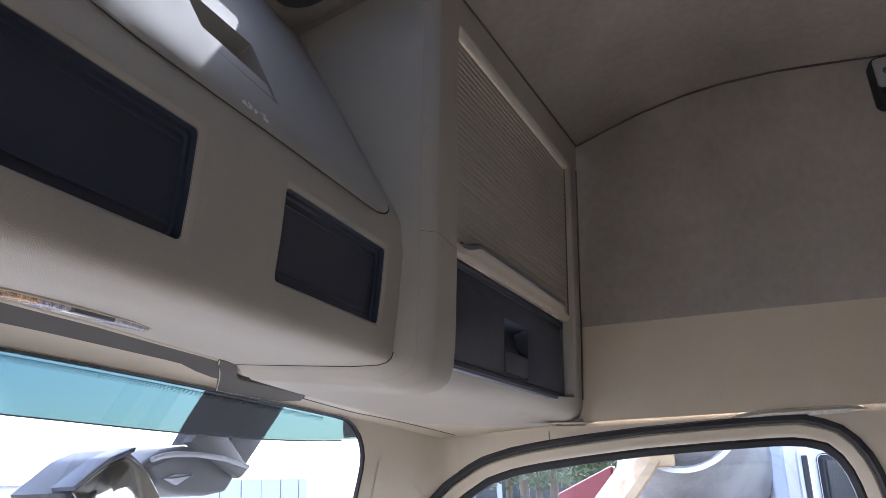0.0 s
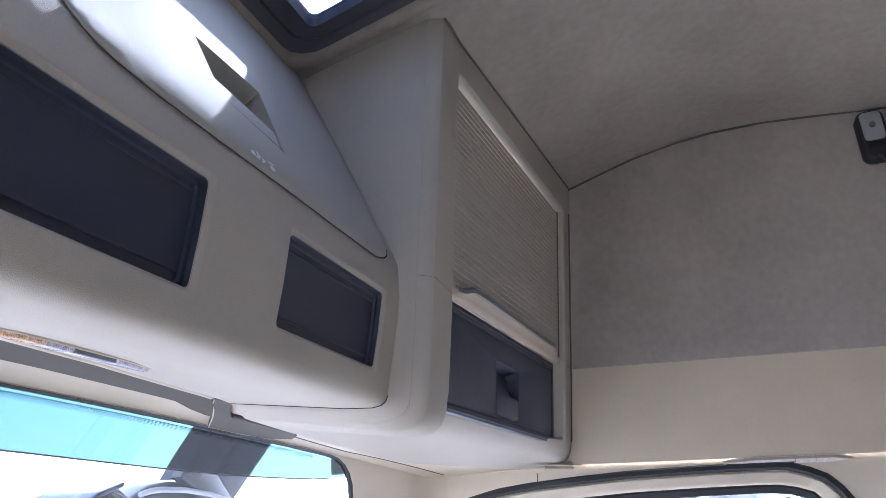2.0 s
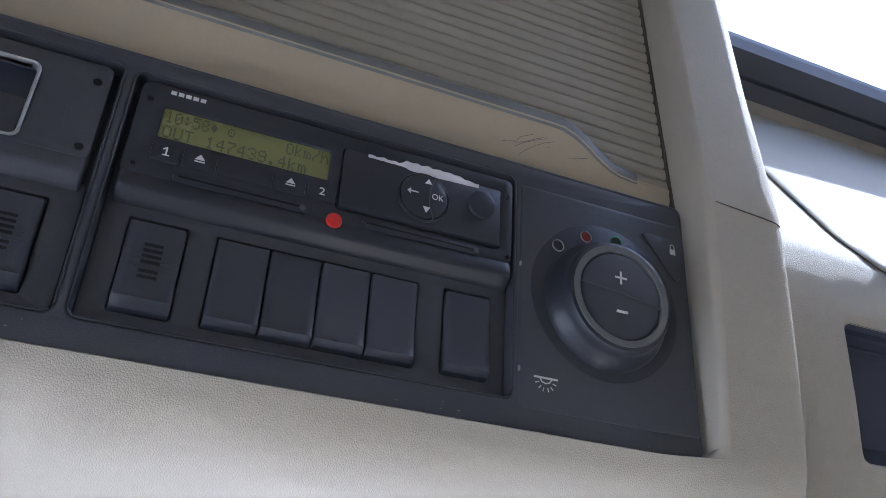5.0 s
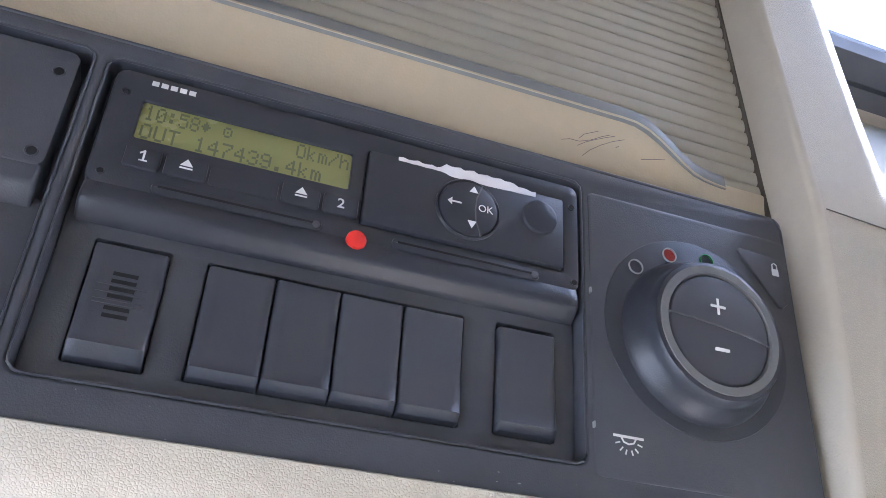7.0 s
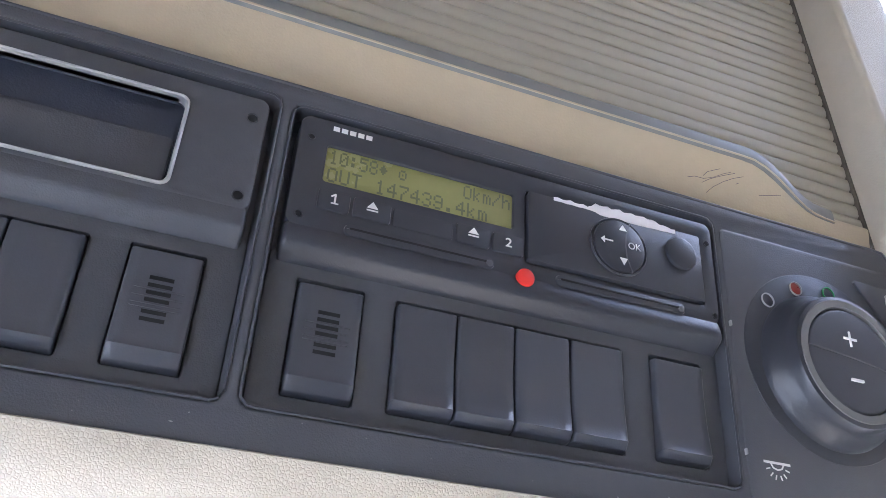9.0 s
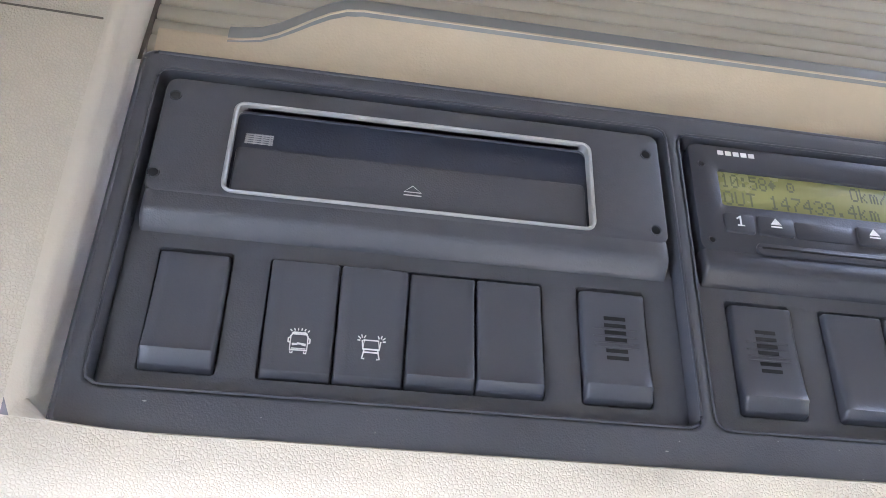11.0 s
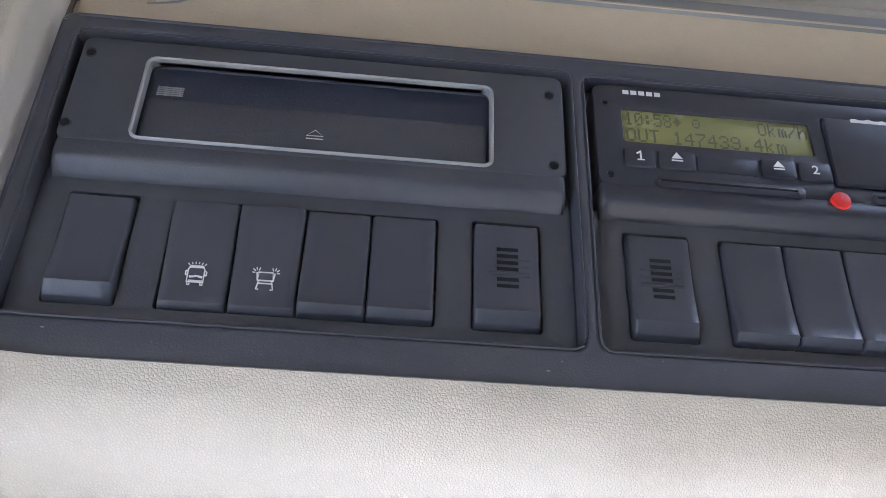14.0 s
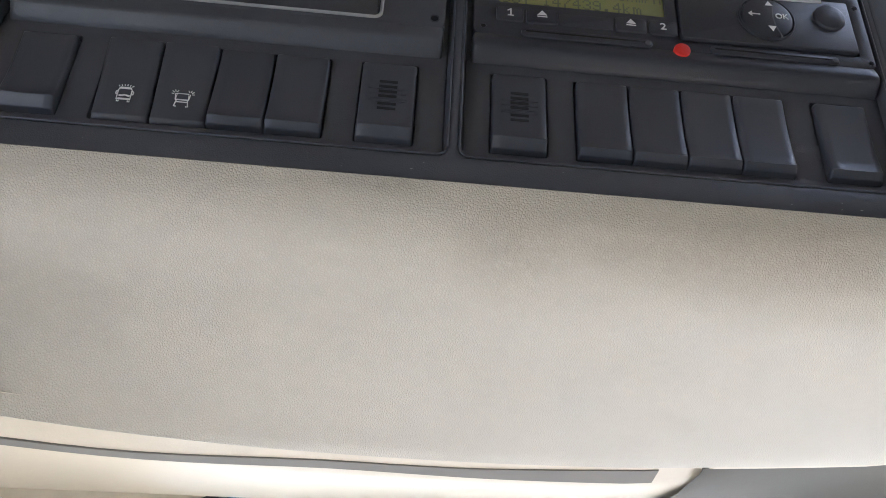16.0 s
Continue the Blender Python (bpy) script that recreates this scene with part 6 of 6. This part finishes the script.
def trailer(x, y, length, height, depth, material, label, turn=0.0, ribs=0):
    tr = tagged(empty("trailer", (x, y, GZ)), label, "trailer", group="parked trailers")
    tr.rotation_euler = (0, 0, radians(turn))
    part("box", box_bm(-length / 2, length / 2, -depth / 2, depth / 2, 1.0, height, 0.03), material, tr)
    for i in range(ribs):
        rx = -length / 2 + length * (i + 0.5) / ribs
        part("rib", box_bm(rx - 0.03, rx + 0.03, -depth / 2 - 0.03, -depth / 2, 1.1, height - 0.1, 0.01), M_GREYP if i % 3 else material, tr)
    part("chassis", box_bm(-length / 2, length / 2, -depth / 2 + 0.4, depth / 2 - 0.4, 0.6, 1.0), M_GREYP, tr)
    for i in range(3):
        for sy in (-1, 1):
            wb = bmesh.new()
            bmesh.ops.create_cone(wb, cap_ends=True, segments=24, radius1=0.5, radius2=0.5, depth=0.3, matrix=Matrix.Translation((length / 2 - 1.5 - 1.3 * i, sy * (depth / 2 - 0.15), 0.5)) @ Matrix.Rotation(radians(90), 4, "X"))
            part("wheel", wb, M_RUBBER, tr)
    return tr


trailer(24, 34, 14, 3.9, 2.5, M_WHITEP, "white box trailer parked in the yard", 8, 8)
trailer(46, 30, 11, 3.7, 2.5, M_BLUEP, "pale blue box trailer parked in the yard", -10, 6)
trailer(5, 40, 10, 3.8, 2.5, M_GREYW, "grey box trailer parked in the yard", 0, 5)
hall = tagged(empty("building", (14, 90, GZ)), "low grey industrial hall behind the yard", "building")
part("wall", box_bm(-60, 70, -8, 8, 0, 5.0), M_GREYW, hall)
part("roof", box_bm(-61, 71, -9, 9, 5.0, 5.5), M_WHITEP, hall)
for i in range(16):
    part("window", box_bm(-56 + 8 * i, -52 + 8 * i, -8.1, -7.9, 2.0, 3.6), M_DARKG, hall)


def concrete_mixer(x, y, turn):
    tk = tagged(empty("mixer_truck", (x, y, GZ)), "red concrete mixer truck with a tan drum", "truck")
    tk.rotation_euler = (0, 0, radians(turn))
    part("chassis", box_bm(-4.2, 3.2, -1.1, 1.1, 0.7, 1.1, 0.03), M_GREYP, tk)
    cab = part("cab", box_bm(3.0, 5.0, -1.2, 1.2, 0.8, 3.1, 0.15), M_REDP, tk)
    part("cab_window", box_bm(3.4, 4.6, -1.23, -1.19, 2.0, 2.75), M_DARKG, cab)
    part("windscreen", box_bm(4.98, 5.03, -1.0, 1.0, 1.9, 2.85), M_DARKG, cab)
    pts = [(-3.8, 0, 3.25), (-3.2, 0, 3.05), (-1.8, 0, 2.75), (0.2, 0, 2.5), (1.6, 0, 2.35), (2.4, 0, 2.28)]
    drum = soft(part("drum", sweep_bm(pts[:4], [0.46, 0.62, 0.88, 1.02], 28), M_DRUM, tk, "weathered pale grey drum"), 60)
    soft(part("drum_head", sweep_bm(pts[3:], [1.01, 0.8, 0.4], 28), M_YELL, drum, "tan painted drum head"), 60)
    rb = bmesh.new()
    bmesh.ops.create_cone(rb, cap_ends=False, segments=40, radius1=0.60, radius2=0.58, depth=0.10, matrix=Matrix.Translation((-3.85, 0, 3.24)) @ Matrix.Rotation(radians(90), 4, "Y"))
    bmesh.ops.solidify(rb, geom=rb.faces[:], thickness=0.045)
    part("rim", rb, M_WHITEP, tk, "white drum rim")
    part("chute", sweep_bm([(-3.9, 0.30, 2.86), (-4.2, 0.45, 2.62), (-4.7, 0.75, 2.2)], 0.20, 10, flat=0.5), M_YELL, tk)
    part("hopper", box_bm(-4.12, -4.0, 0.06, 0.30, 2.70, 3.6, 0.02), M_YELL, tk, "tan painted hopper plate")
    sp = box_bm(-1.2, -0.9, 1.02, 1.75, 1.2, 2.80, 0.03)
    for v in sp.verts:
        if v.co.z > 2.0:
            v.co.z -= 0.45 * (v.co.y - 1.02)
    part("side_panel", sp, M_REDP, tk, "red painted side panel")
    for wx in (-3.2, -1.9, 2.2, 3.9):
        for sy in (-1, 1):
            wb = bmesh.new()
            bmesh.ops.create_cone(wb, cap_ends=True, segments=24, radius1=0.52, radius2=0.52, depth=0.35, matrix=Matrix.Translation((wx, sy * 1.05, 0.52)) @ Matrix.Rotation(radians(90), 4, "X"))
            part("wheel", wb, M_RUBBER, tk)
    return tk


def truck_cab(x, y, turn):
    tk = tagged(empty("truck", (x, y, GZ)), "white tractor truck parked beside the cab", "truck")
    tk.rotation_euler = (0, 0, radians(turn))
    cab = part("cab", box_bm(-1.0, 1.0, -1.2, 1.2, 0.7, 3.5, 0.18), M_WHITEP, tk)
    part("windscreen_seal", box_bm(-1.02, -0.96, -1.10, 0.66, 1.86, 2.80, 0.06), M_RUBBER, cab)
    part("windscreen", box_bm(-1.04, -0.98, -1.02, 0.58, 1.92, 2.74, 0.02), M_DARKG, cab)
    part("corner_panel", box_bm(-1.03, -0.97, 0.98, 1.14, 1.4, 3.0, 0.03), M_BLUEP, cab)
    part("side_window", box_bm(-0.75, 0.4, -1.24, -1.18, 1.95, 2.8, 0.02), M_DARKG, cab)
    part("side_window", box_bm(-0.75, 0.4, 1.18, 1.24, 1.95, 2.8, 0.02), M_DARKG, cab)
    for my in (-1.45, 0.80):
        mirror_head = part("mirror", box_bm(-1.35, -1.2, my - 0.08, my + 0.08, 2.1, 2.86, 0.05), M_WHITEP, tk)
        part("mirror_glass", box_bm(-1.37, -1.34, my - 0.03, my + 0.03, 2.2, 2.78, 0.01), M_RUBBER, mirror_head)
    part("chassis", box_bm(0.9, 5.0, -0.5, 0.5, 0.7, 1.0), M_GREYP, tk)
    for wx in (-0.2, 3.6):
        for sy in (-1, 1):
            wb = bmesh.new()
            bmesh.ops.create_cone(wb, cap_ends=True, segments=24, radius1=0.52, radius2=0.52, depth=0.35, matrix=Matrix.Translation((wx, sy * 1.05, 0.52)) @ Matrix.Rotation(radians(90), 4, "X"))
            part("wheel", wb, M_RUBBER, tk)
    return tk


concrete_mixer(12.0, 0.58, 0)
truck_cab(11.0, -1.36, 0)


def make_tree(x, y, height, seed):
    rnd = random.Random(seed)
    tree = tagged(empty("tree", (x, y, GZ)), "leafy green tree beyond the yard", "tree", group="trees beyond the yard")
    part("trunk", sweep_bm([(0, 0, 0), (0.1, 0, height * 0.3), (0, 0.1, height * 0.6), (0, 0, height * 0.85)], [0.28, 0.22, 0.14, 0.05], 8), M_BARK, tree)
    for k in range(5):
        a = rnd.random() * 6.28
        z0 = height * (0.35 + 0.09 * k)
        part("limb", sweep_bm([(0, 0, z0), (0.8 * math.cos(a), 0.8 * math.sin(a), z0 + 0.7), (1.6 * math.cos(a), 1.6 * math.sin(a), z0 + 1.0)], [0.09, 0.06, 0.02], 6), M_BARK, tree)
    verts, faces = [], []
    for _ in range(2600):
        u = Vector((rnd.gauss(0, 1), rnd.gauss(0, 1), rnd.gauss(0, 0.9)))
        u = u.normalized() * (rnd.random() ** 0.45)
        lump = 1 + 0.25 * noise.noise(u * 3 + Vector((seed, 0, 0)))
        c = Vector((u.x * height * 0.33 * lump, u.y * height * 0.33 * lump, height * 0.66 + u.z * height * 0.36 * lump))
        d = Vector((rnd.gauss(0, 1), rnd.gauss(0, 1), rnd.gauss(0, 1))).normalized()
        e = d.orthogonal().normalized()
        s = 0.10 + 0.12 * rnd.random()
        b = len(verts)
        verts += [c - d * s, c + e * s * 0.5, c + d * s, c - e * s * 0.5]
        faces.append((b, b + 1, b + 2, b + 3))
    tagged(link("crown", verts, faces, M_LEAF, tree), kind="stuff")
    return tree


for i in range(7):
    make_tree(36 + 3.5 * i, (36 + 3.5 * i) * math.tan(radians(9.0 + (i * 5 % 7))), 7.0 + (i * 37 % 5) * 0.5, i)

# glazed office block behind the trees
office = tagged(empty("office_building", (70, 26, GZ)), "blue-grey glazed office building behind the trees", "building")
part("wall", box_bm(0, 10, -19, 1, 0, 8.5, 0.1), M_GREYW, office)
for i in range(8):
    for k in range(2):
        part("window", box_bm(-0.12, 0.1, -18.2 + 2.4 * i, -16.3 + 2.4 * i, 1.2 + 3.4 * k, 3.8 + 3.4 * k, 0.03), M_DARKG, office)
